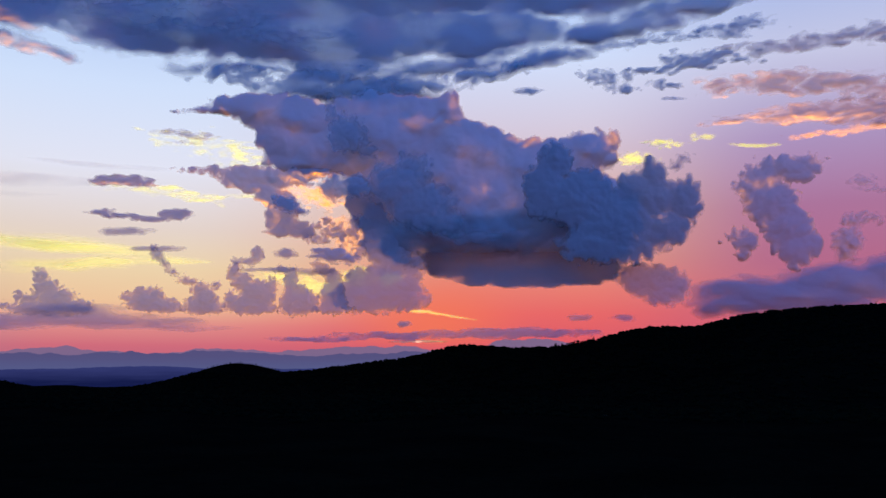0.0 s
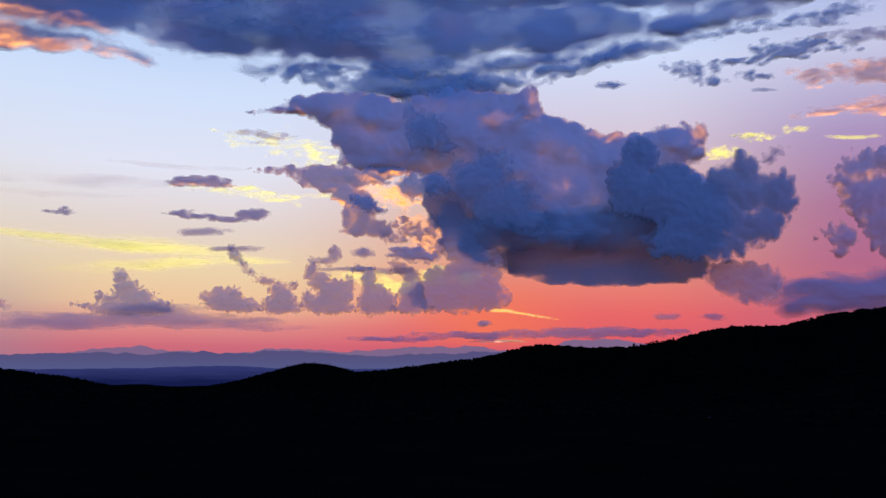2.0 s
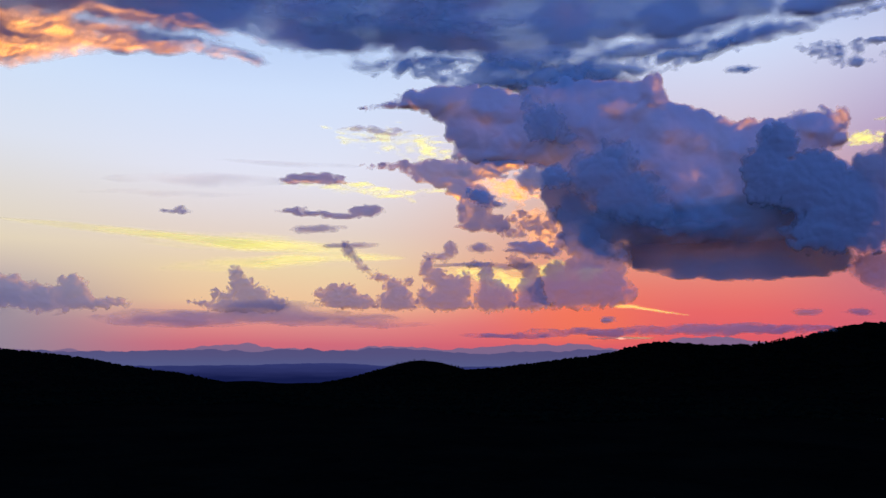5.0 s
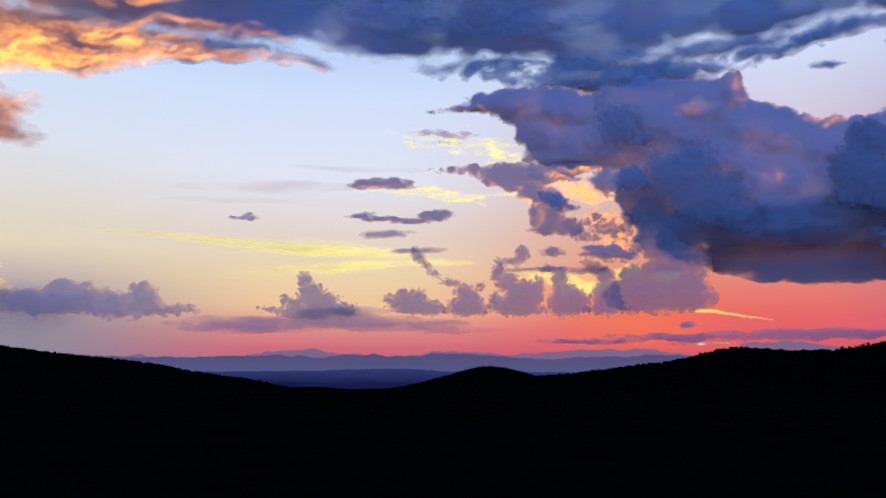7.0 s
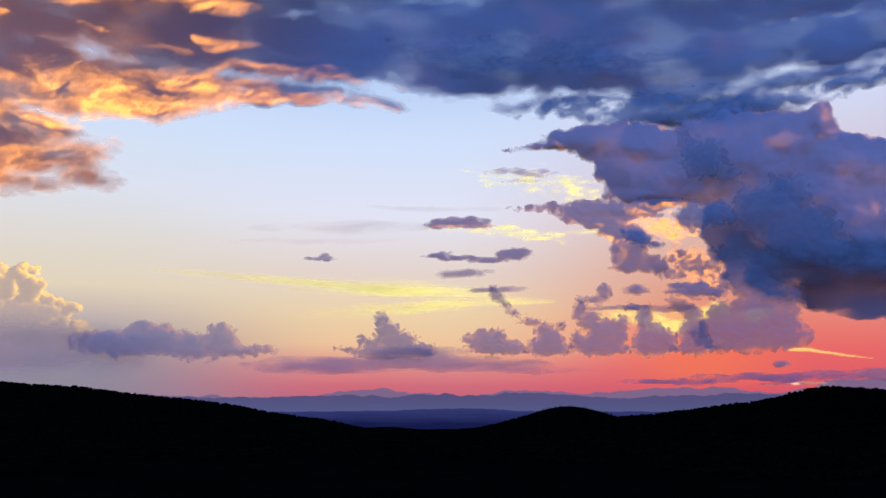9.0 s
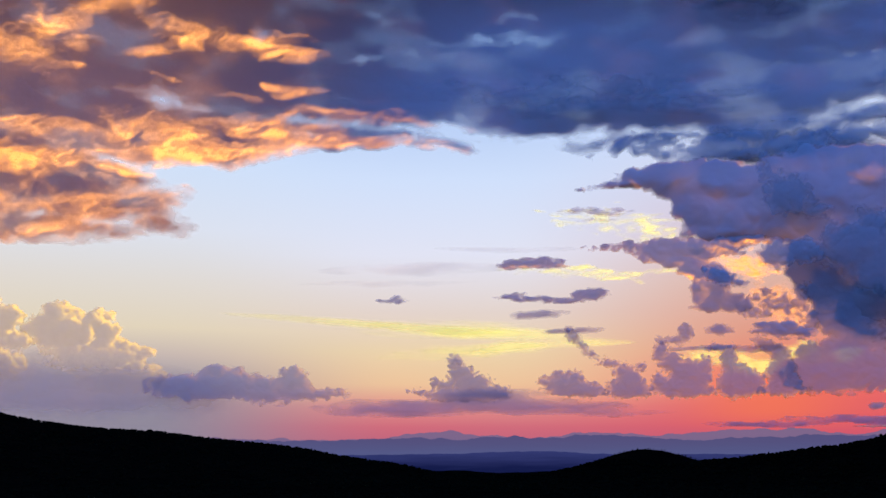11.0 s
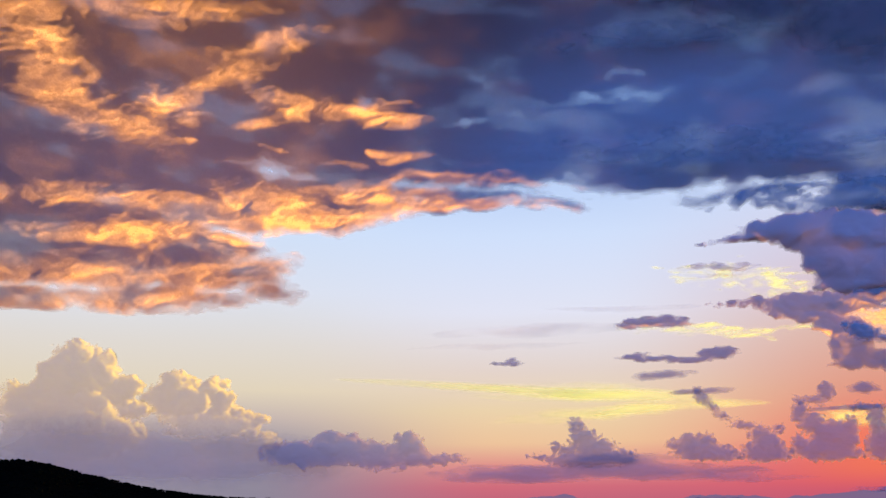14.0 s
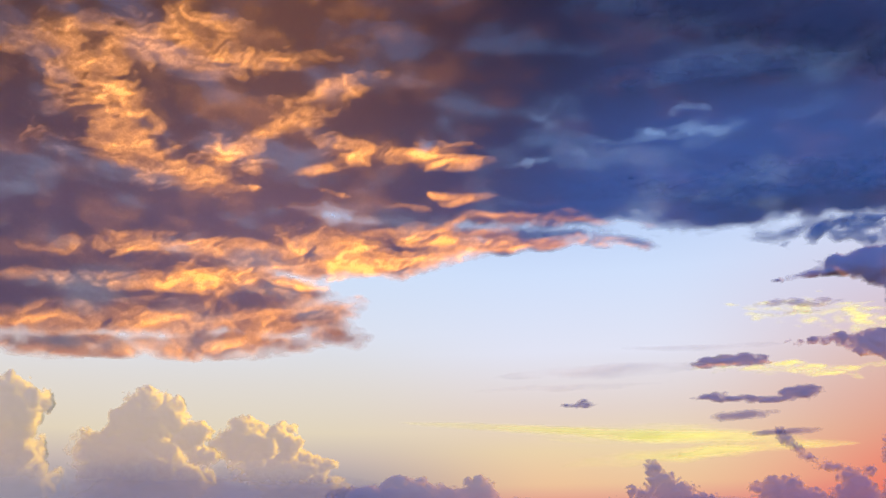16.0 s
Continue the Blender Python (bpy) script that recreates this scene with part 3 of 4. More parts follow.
cloud('small_cloud', 'rounded mauve cumulus below the storm cloud',
      [(-12.95, 5.31, 1.96, 1.14, 0), (-13.72, 4.62, 1.57, 0.86, 0), (-12.01, 5.67, 1.28, 0.94, 0), (-14.52, 5.1, 0.81, 0.79, 0)], op=0.78, edge=0.35, amp=0.25, sc=1.0, th=30, rel=3, bm=0.975, glow=0.1, var=0.01, shade_tilt=(0, 1, 0.1, 0.1))
cloud('small_cloud', 'thin mauve streak before the bright cirrus',
      [(16.49, 14.15, 1.85, 0.2, -1), (15.07, 14.01, 1.02, 0.14, -4), (16.07, 13.64, 1.35, 0.1, -4)], op=0.6, edge=0.35, amp=0.2, sc=1.6, st=0.35, th=12, rel=3, bm=0.96, glow=0.4, var=0.03)
cloud('cumulus_cloud', 'tall violet cumulus cloud with pink rims',
      [(-21.11, 11.68, 1.95, 0.79, 4), (-19.5, 11.39, 1.41, 0.8, 4), (-22.07, 12.0, 0.93, 0.52, 5), (-20.07, 9.75, 1.74, 1.5, 4), (-20.96, 8.37, 1.56, 1.49, 3), (-21.36, 7.02, 1.3, 1.26, 3), (-18.99, 10.83, 1.16, 0.87, 4), (-18.53, 7.49, 0.84, 0.88, 3), (-17.9, 7.85, 0.65, 0.41, 3)], op=0.78, edge=0.24, amp=0.36, sc=0.75, th=50, rel=4, bm=0.985, glow=0.2, var=0.006, shade_tilt=(0, 1, 0.15, 0.15), rim=(0.2, 0.3), lit_folds=[(-19.65, 11.05, 0.96, 0.3, 4, 0.16), (-18.15, 10.2, 0.71, 0.34, 3, 0.2), (-18.33, 9.01, 0.84, 0.4, 3, 0.16)], holds='cumulus_r')
cloud('small_cloud', 'ragged grey-violet cloud scrap in the pink sky',
      [(-24.13, 7.37, 0.95, 0.84, 3), (-24.49, 8.48, 0.77, 0.45, 4), (-23.94, 6.63, 0.66, 0.58, 3), (-25.53, 8.57, 0.58, 0.29, 4)], op=0.75, edge=0.4, amp=0.25, sc=1.1, th=50, rel=8, bm=0.95, var=0.012, glow=0.1)
cloud('small_cloud', 'thin grey-violet cloud scrap in the pink sky',
      [(-25.06, 10.7, 0.77, 0.32, 5), (-25.77, 10.16, 1.17, 0.16, 5)], op=0.5, edge=0.35, amp=0.2, sc=1.1, th=25, rel=4, bm=0.95, var=0.012, glow=0.1)
cloud('low_cloud', 'low slate-violet cloud bank behind the wooded ridge',
      [(-20.92, 4.3, 5.87, 1.15, 2), (-23.98, 4.9, 3.85, 1.2, 2), (-26.62, 5.3, 2.55, 1.3, 3), (-17.73, 3.8, 2.89, 0.75, 1)], op=0.85, edge=0.6, amp=0.3, sc=0.6, st=0.45, th=70, rel=5, dep=1.55, bm=0.993, var=0.03, glow=0.0)
cloud('cloud_streak', 'small gold cloud streak above the storm cloud',
      [(-14.03, 13.7, 1.3, 0.2, 3)], op=0.85, edge=0.4, amp=0.25, sc=2, st=0.5, th=10, rel=2, bm=0.0, glow=0.5)
cloud('cloud_streak', 'small gold cloud scrap above the storm cloud',
      [(-16.15, 13.94, 0.6, 0.2, 4)], op=0.7, edge=0.4, amp=0.25, sc=1.4, st=0.5, th=10, rel=2, bm=0.0, glow=0.5)
cloud('cloud_streak', 'gold cloud scrap beside the storm head',
      [(-12.18, 12.87, 1.11, 0.31, 3)], op=0.8, edge=0.4, amp=0.25, sc=2, st=0.5, th=10, rel=2, bm=0.1, glow=0.5, dep=1.05)
cloud('cloud_streak', 'faint orange cloud streak',
      [(-19.26, 13.25, 1.46, 0.13, 5)], op=0.6, edge=0.2, amp=0.12, sc=1.4, st=0.4, th=8, rel=2, bm=0.1, glow=0.5)
cloud('cloud_wisp', 'small blue-grey scrap of cloud',
      [(-14.53, 16.35, 0.75, 0.13, 4)], op=0.7, edge=0.2, amp=0.12, sc=1.3, st=0.5, th=10, rel=3, bm=0.998, glow=0.0, var=0.006)
cloud('cloud_wisp', 'small slate-blue lens of cloud',
      [(-5.51, 17.3, 0.87, 0.24, 2)], op=0.9, edge=0.25, amp=0.12, sc=1.3, st=0.5, th=14, rel=3, bm=0.998, glow=0.0, var=0.006)
cloud('cloud_streak', 'rose sheet of high cloud with an orange end',
      [(-17.94, 16.91, 1.99, 0.53, -1), (-20.57, 16.88, 2.9, 0.71, 2), (-23.7, 16.37, 3.39, 0.76, 4), (-26.4, 15.81, 2.07, 0.75, 7)], op=0.72, edge=0.7, amp=0.5, sc=1.2, st=0.4, th=22, rel=5, bm=0.95, glow=0.5, var=0.06, shade_tilt=(0, 1, 0.3, 0.3), lit_folds=[(-16.62, 17.48, 0.88, 0.46, -15, 0.6), (-17.42, 16.46, 1.0, 0.2, 5, 0.45), (-19.56, 16.16, 1.95, 0.2, 6, 0.3), (-19.28, 17.27, 1.31, 0.26, 6, 0.2)])
cloud('cloud_streak', 'mauve streak of high cloud with a gold lower edge',
      [(-19.17, 14.88, 2.6, 0.3, -1), (-22.37, 14.84, 3.44, 0.58, 0), (-26.03, 14.57, 2.66, 0.69, 3), (-24.5, 14.13, 2.42, 0.32, 6)], op=0.75, edge=0.6, amp=0.4, sc=1.2, st=0.35, th=20, rel=5, bm=0.95, glow=0.6, var=0.05, shade_tilt=(0, 1, 0.3, 0.3), lit_folds=[(-18.18, 14.63, 2.63, 0.17, 1, 0.8), (-21.41, 14.48, 2.53, 0.2, -1, 0.7), (-23.9, 14.42, 1.83, 0.16, 0, 0.4), (-20.48, 15.16, 1.6, 0.16, -5, 0.3)])
cloud('cloud_streak', 'thin orange streak of high cloud',
      [(-22.31, 13.55, 1.25, 0.16, -3), (-24.47, 13.59, 2.11, 0.19, 0), (-26.27, 13.65, 1.47, 0.22, 3)], op=0.7, edge=0.4, amp=0.25, sc=1.5, st=0.4, th=10, rel=2, bm=0.5, glow=0.5, var=0.3)
cloud('cloud_wisp', 'long slate-mauve band of high cloud',
      [(-18.7, 18.99, 1.99, 0.32, 0), (-21.31, 18.83, 2.89, 0.48, -1), (-24.46, 18.86, 2.77, 0.56, 0), (-26.88, 18.76, 2.37, 0.61, 3)], op=0.75, edge=0.6, amp=0.4, sc=1.1, st=0.45, th=20, rel=4, bm=0.985, glow=0.1, var=0.015, shade_tilt=(0, 1, 0.3, 0.3))
cloud('cloud_wisp', 'ragged slate-blue band of cloud',
      [(-16.15, 18.52, 2.38, 0.56, -1), (-13.21, 18.08, 2.44, 0.3, -4), (-10.38, 17.68, 1.35, 0.57, 15), (-11.6, 17.11, 1.19, 0.27, 3), (-14.05, 17.22, 1.03, 0.27, 4), (-18.34, 18.51, 1.33, 0.32, 6)], op=0.85, edge=0.5, amp=0.45, sc=1.3, st=0.5, th=20, rel=4, bm=0.998, glow=0.0, var=0.006)
cloud('cloud_wisp', 'torn slate-blue wisp of cloud',
      [(-15.87, 20.05, 2.05, 0.39, -1), (-18.75, 20.15, 2.19, 0.51, -4), (-13.26, 19.87, 2.1, 0.33, -4)], op=0.85, edge=0.6, amp=0.45, sc=1.2, st=0.45, th=20, rel=4, bm=0.998, glow=0.0, var=0.006)
cloud('cloud_deck', 'broad cloud deck, slate-blue above the storm and orange-lit beside it',
      [(37.22, 17.67, 7.6, 1.39, -7), (29.99, 18.37, 5.34, 0.82, -5), (39.54, 18.1, 7.39, 1.78, -8)]
      + [(17.35, 20.39, 6.46, 1.99, -6), (11.08, 20.09, 5.71, 1.82, -3), (13.15, 18.35, 2.63, 0.6, -4), (16.23, 17.98, 2.05, 0.46, -5), (6.03, 20.34, 7.31, 2.01, -2), (6.73, 18.28, 3.99, 1.15, -2), (3.81, 17.51, 2.92, 0.96, -1), (8.15, 17.04, 2.52, 0.55, -2), (1.61, 17.19, 1.83, 0.48, 0), (-0.59, 20.78, 8.86, 1.68, 0), (-0.59, 18.74, 5.88, 0.68, -6), (-6.08, 18.99, 6.18, 0.68, -8), (-10.81, 20.77, 6.06, 0.86, -5), (-15.07, 21.75, 5.89, 0.77, -4), (17.48, 23.41, 10.96, 2.5, -6), (3.12, 23.73, 13.0, 2.28, -1), (-9.8, 23.13, 10.83, 1.62, -2)]
      + [(22.07, 29.85, 13.59, 4.71, 6), (30.51, 22.58, 6.03, 3.63, 2), (26.79, 21.46, 6.78, 2.46, 3), (19.89, 20.98, 6.99, 2.24, 5), (12.84, 24.56, 6.63, 4.6, 9), (34.95, 29.5, 10.17, 5.48, 0), (16.73, 34.71, 15.65, 5.91, 9), (8.24, 25.89, 5.23, 5.91, 11), (50.72, 27.92, 12.86, 5.57, -9), (58.29, 26.5, 7.92, 5.89, -12), (41.7, 26.35, 8.84, 4.87, -3), (50.04, 21.04, 13.89, 2.85, -7), (35.65, 21.62, 7.09, 2.65, 0), (24.67, 25.26, 5.3, 2.27, 4), (20.19, 23.91, 4.47, 1.6, 6), (54.41, 17.98, 7.82, 1.84, -7), (45.98, 18.86, 6.49, 1.94, -4)]
      + [(49.78, 18.19, 10.46, 1.4, -6), (36.93, 18.79, 6.37, 1.13, -1), (43.31, 17.4, 6.11, 1.24, -3), (31.26, 18.89, 5.28, 0.73, 1), (25.77, 18.29, 3.3, 0.46, 7), (55.73, 16.58, 7.59, 1.82, -7), (40.09, 16.89, 1.91, 0.72, -2)]
      + [(55.54, 15.07, 7.53, 1.82, -6), (48.63, 15.75, 6.28, 1.59, -4), (53.94, 13.87, 6.75, 2.14, -5), (48.53, 14.48, 6.23, 2.09, -4), (43.52, 15.11, 3.48, 1.3, -3), (44.08, 13.79, 4.08, 1.48, -3), (41.26, 13.9, 2.82, 1.17, -2), (40.3, 12.96, 2.17, 0.72, -1), (46.79, 12.05, 6.19, 0.89, -3), (53.68, 11.6, 6.38, 0.73, -4), (39.4, 14.45, 1.25, 0.46, -1)], op=0.985, edge=0.7, amp=0.42, sc=0.45, st=0.55, th=30, rel=6, holes=0.1, cv=0.18, bm=0.997, glow=0.0, var=0.085, vf=1.0, warm=(26, 45, 0.952), high_shade=1.7, shade_tilt=(16, 40, -0.6, 1.1), dep=1.05, holds='deck', gaps=[(1.8, 17.9, 3.0, 0.6, -10), (8.8, 17.6, 2.6, 0.4, -2), (13.51, 18.76, 0.91, 0.4, -4), (12.07, 17.69, 1.76, 0.47, -3), (3.45, 18.71, 1.83, 0.48, -21), (0.52, 19.42, 1.84, 0.41, 0), (5.25, 16.62, 2.18, 0.28, -21)]
      + [(22.61, 23.96, 2.6, 0.55, -9), (19.54, 24.32, 2.4, 0.6, -4), (13.14, 18.68, 1.06, 0.31, -3), (28.59, 23.01, 1.89, 0.26, -8)], lit_folds=[(37.19, 17.07, 5.54, 0.55, -7, 0.5), (30.61, 18.06, 5.31, 0.38, -3, 0.45), (38.98, 18.19, 4.3, 0.66, -8, 0.4), (33.43, 19.06, 4.59, 0.43, -6, 0.25), (25.53, 18.39, 1.94, 0.19, 5, 0.25)]
      + [(55.48, 26.47, 2.22, 2.11, -11, 0.34), (53.49, 24.66, 1.28, 2.62, -9, 0.46), (52.29, 22.58, 1.92, 1.06, -8, 0.44), (48.97, 21.8, 3.11, 0.7, -6, 0.41), (46.25, 22.89, 1.5, 1.03, -5, 0.46), (43.67, 24.84, 2.7, 0.65, -19, 0.34), (41.38, 26.86, 2.05, 0.52, -18, 0.34), (47.3, 28.01, 4.48, 0.57, -7, 0.32), (52.18, 28.92, 3.7, 1.04, -10, 0.32), (57.57, 27.86, 3.43, 1.36, -12, 0.24), (38.94, 23.7, 2.32, 0.53, -2, 0.39), (35.81, 23.61, 2.29, 0.4, -1, 0.39), (41.07, 22.72, 1.66, 0.33, -23, 0.32), (33.05, 23.18, 1.48, 0.26, 1, 0.34), (33.9, 21.1, 0.9, 0.16, 8, 0.33), (32.4, 20.8, 0.9, 0.15, -8, 0.33), (36.5, 20.4, 1.5, 0.18, -4, 0.26), (39.5, 20.9, 1.2, 0.16, 8, 0.26), (30.6, 19.9, 1.3, 0.13, 3, 0.26)]
      + [(37.25, 18.95, 3.51, 0.33, -1, 0.38), (35.34, 18.38, 2.52, 0.4, 0, 0.51), (31.27, 18.36, 4.34, 0.26, 3, 0.43), (26.98, 18.18, 3.32, 0.23, 6, 0.38), (42.02, 17.4, 2.57, 0.98, -3, 0.57), (44.22, 16.31, 3.83, 0.52, -3, 0.51), (49.72, 17.5, 4.1, 0.44, -5, 0.39), (54.97, 15.14, 5.55, 0.3, -6, 0.38), (48.59, 15.27, 5.01, 0.32, -4, 0.42), (40.09, 17.15, 1.59, 0.59, -2, 0.58), (24.5, 19.21, 1.79, 0.16, 11, 0.24)]
      + [(49.36, 13.32, 8.61, 0.82, -6, 0.27), (42.51, 13.69, 3.45, 1.1, -2, 0.32), (50.71, 11.45, 8.4, 0.43, -4, 0.32), (41.96, 15.83, 2.86, 0.72, -2, 0.7), (46.4, 15.59, 4.12, 0.45, -4, 0.48), (55.85, 12.92, 4.53, 0.66, -6, 0.27)])
cloud('cloud_fringe', 'mottled slate-blue fringe with bright chinks',
      [(12.6, 18.0, 3.0, 0.7, -4), (9.0, 17.4, 3.4, 0.9, -3), (5.0, 17.2, 3.4, 0.9, -2), (1.6, 17.7, 3.0, 0.7, 0), (-2.5, 18.4, 3.4, 0.5, -6)], op=0.85, edge=0.6, amp=0.5, sc=0.75, st=0.7, th=24, rel=5, holes=0.5, bm=0.998, glow=0.0, var=0.004, dep=1.03, shade_tilt=(0, 1, -0.5, -0.5), of='deck')
cloud('dark_scud', 'darker slate-blue streak',
      [(19.89, 20.98, 5.53, 0.77, 5), (14.96, 21.41, 4.43, 0.81, 7)], op=0.5, edge=1.2, amp=0.5, sc=0.7, st=0.5, th=20, rel=4, bm=0.998, glow=0.0, var=0.004, dep=1.01, high_shade=0.7, shade_tilt=(0, 1, 0.2, 0.2), of='deck')
cloud('dark_scud', 'darker slate-blue streak',
      [(17.68, 27.45, 7.76, 0.81, 1), (11.68, 28.37, 4.48, 0.9, 10)], op=0.5, edge=1.2, amp=0.5, sc=0.7, st=0.5, th=20, rel=4, bm=0.998, glow=0.0, var=0.004, dep=1.01, high_shade=0.7, shade_tilt=(0, 1, 0.2, 0.2), of='deck')
cloud('dark_scud', 'darker slate-blue streak',
      [(15.31, 20.75, 5.2, 0.58, -9), (9.66, 20.51, 4.32, 0.53, -3)], op=0.5, edge=1.2, amp=0.5, sc=0.7, st=0.5, th=20, rel=4, bm=0.998, glow=0.0, var=0.004, dep=1.01, high_shade=0.7, shade_tilt=(0, 1, 0.2, 0.2), of='deck')
cloud('dark_scud', 'darker slate-blue streak',
      [(5.56, 18.81, 5.25, 0.45, -2), (10.89, 20.08, 3.86, 0.45, 3)], op=0.5, edge=1.2, amp=0.5, sc=0.7, st=0.5, th=20, rel=4, bm=0.998, glow=0.0, var=0.004, dep=1.01, high_shade=0.7, shade_tilt=(0, 1, 0.2, 0.2), of='deck')
# added sheet, no separate cloud: its bent normals shade the deck's high corner
cloud('dark_scud', 'added dark sheet shading the upper reach of the deck',
      [(12, 29.5, 6, 2.6, 8), (7, 27, 5, 2.4, 8), (17, 31.5, 7, 2.4, 8), (3, 28, 5, 3, 8)], op=0.7, edge=1.8, amp=0.6, sc=0.5, st=0.5, th=20, rel=4, bm=0.998, glow=0.0, var=0.004, dep=1.0, shade_tilt=(0, 1, 1.0, 1.0), of='deck')
cloud('cumulus_cloud', 'tall cream cumulus cloud with a yellow sunlit side',
      [(50.34, 7.41, 1.93, 1.69, -2), (50.11, 8.72, 1.18, 0.85, -3), (48.91, 7.91, 1.01, 1.22, -2), (47.93, 6.88, 1.19, 1.04, -2), (46.82, 5.91, 0.89, 0.61, -1), (50.8, 6.05, 3.18, 1.49, -2), (50.37, 4.58, 3.16, 1.77, -1), (48.06, 4.62, 1.76, 1.08, -1)], op=0.62, edge=0.16, amp=0.34, sc=0.6, th=50, rel=4, bm=0.8, glow=0.3, var=0.02, rim=(1.0, 0.6), foot=(7.0, 2.6), cream_lit=True, holds='cumulus_a')
cloud('cumulus_cloud', 'cream cumulus cloud with rounded sunlit heads',
      [(44.63, 6.65, 1.98, 1.3, -1), (44.97, 7.42, 1.02, 0.74, -1), (43.15, 7.21, 0.96, 0.75, -1), (42.37, 6.39, 0.78, 0.93, -1), (41.28, 5.32, 1.31, 0.62, -1), (42.77, 5.24, 2.5, 1.11, -1), (41.54, 4.1, 2.47, 1.04, 0)], op=0.62, edge=0.16, amp=0.34, sc=0.65, th=50, rel=4, bm=0.8, glow=0.3, var=0.02, rim=(1.0, 0.6), foot=(7.0, 2.6), cream_lit=True, holds='cumulus_b')
cloud('cumulus_cloud', 'pale cream cumulus cloud standing over the hill',
      [(56.82, 7.55, 1.61, 1.73, -3), (55.98, 8.41, 0.98, 0.87, -3), (57.01, 8.98, 1.08, 0.87, -4), (58.99, 7.99, 1.81, 2.26, -4), (56.87, 5.84, 1.85, 1.42, -2), (56.91, 4.17, 2.87, 1.67, -1)], op=0.6, edge=0.18, amp=0.34, sc=0.6, th=50, rel=4, bm=0.8, glow=0.3, var=0.02, rim=(1.0, 0.6), foot=(7.0, 2.6), cream_lit=True, holds='cumulus_c')
cloud('low_cloud', 'soft lilac haze cloud below the cumulus heads',
      [(47.66, 3.51, 7.73, 1.78, -2), (42.56, 3.33, 5.77, 1.78, -1), (38.47, 3.1, 3.22, 1.37, -1), (49.9, 4.18, 4.3, 1.76, -2)], op=0.42, edge=1.3, amp=0.3, sc=0.6, st=0.6, th=40, rel=4, dep=1.02, foot=(2.6, 1.3), bm=0.95, glow=0.0, var=0.02)
cloud('cumulus_cloud', 'flat-based blue-grey cumulus cloud',
      [(31.2, 3.44, 1.79, 0.32, -1), (32.49, 4.47, 0.59, 0.64, -2), (38.09, 3.65, 1.93, 0.68, -2), (36.15, 3.87, 2.26, 0.94, -2), (36.47, 4.49, 1.13, 0.5, -2), (34.14, 3.62, 1.74, 0.76, -2), (32.71, 4.14, 0.77, 0.83, -2), (32.24, 3.51, 1.48, 0.51, -1), (39.19, 3.76, 1.09, 0.67, -2)], op=0.62, edge=0.2, amp=0.26, sc=0.9, th=40, rel=4, bm=0.98, glow=0.3, var=0.012, shade_tilt=(0, 1, -0.3, -0.3), rim=(0.25, 0.5))
cloud('cumulus_cloud', 'lilac cumulus cloud with one rounded tower',
      [(23.93, 5.37, 0.52, 0.43, 0), (23.62, 4.72, 0.74, 0.56, 0), (23.04, 4.08, 1.18, 0.66, 0), (24.42, 3.97, 0.67, 0.36, 0), (22.33, 3.53, 1.56, 0.53, 0), (23.78, 3.4, 1.84, 0.46, 0), (25.75, 3.58, 0.6, 0.19, 0), (24.94, 4.15, 0.36, 0.23, 0)], op=0.75, edge=0.18, amp=0.22, sc=1.9, th=40, rel=3, bm=0.95, glow=0.15, var=0.012, rim=(0.15, 0.3), foot=(3.6, 2.4))
cloud('low_cloud', 'long flat lilac cloud band over the far mountains',
      [(22.36, 2.84, 8.1, 0.56, 0), (26.89, 2.55, 4.7, 0.48, 0), (17.24, 2.52, 4.58, 0.3, 0), (21.76, 3.44, 2.83, 0.4, 0)], op=0.68, edge=0.5, amp=0.22, sc=0.8, st=0.3, th=25, rel=3, bm=0.955, var=0.012, glow=0.0)
cloud('small_cumulus', 'small mauve cumulus with a flat base',
      [(18.11, 4.06, 1.17, 0.68, 0), (18.49, 4.59, 0.39, 0.34, 0), (17.12, 3.8, 1.18, 0.48, 0), (17.47, 4.48, 0.46, 0.41, 0), (19.25, 4.3, 0.39, 0.27, 0), (17.28, 3.63, 1.64, 0.31, 0)], group='row of small cumulus clouds', op=0.82, edge=0.16, amp=0.2, sc=2.0, th=40, rel=3, bm=0.93, glow=0.8, var=0.02, dep=.995, rim=(.3, .2))
cloud('small_cumulus', 'small mauve cumulus with two heads',
      [(14.93, 4.8, 0.67, 0.38, 0), (14.65, 4.19, 0.8, 0.82, 0), (14.8, 3.84, 1.2, 0.58, 0), (15.61, 5.3, 0.73, 0.24, 10), (14, 5.06, 0.3, 0.24, 0), (14.63, 3.64, 1.34, 0.31, 0)], group='row of small cumulus clouds', op=0.82, edge=0.16, amp=0.2, sc=2.0, th=40, rel=3, bm=0.93, glow=0.8, var=0.02, dep=.995, rim=(.3, .2))
cloud('small_cumulus', 'mauve cumulus with a leaning tower',
      [(13, 5.94, 0.44, 0.59, 20), (12.45, 5.26, 0.68, 0.62, 30), (11.45, 4.58, 1.16, 0.9, 0), (11.95, 3.95, 1.56, 0.69, 0), (10.67, 5.21, 0.41, 0.42, 0), (13.14, 4.21, 0.41, 0.55, 0), (11.77, 3.68, 1.77, 0.31, 0)], group='row of small cumulus clouds', op=0.82, edge=0.16, amp=0.2, sc=2.0, th=40, rel=3, bm=0.93, glow=0.8, var=0.02, dep=.995, rim=(.3, .2))
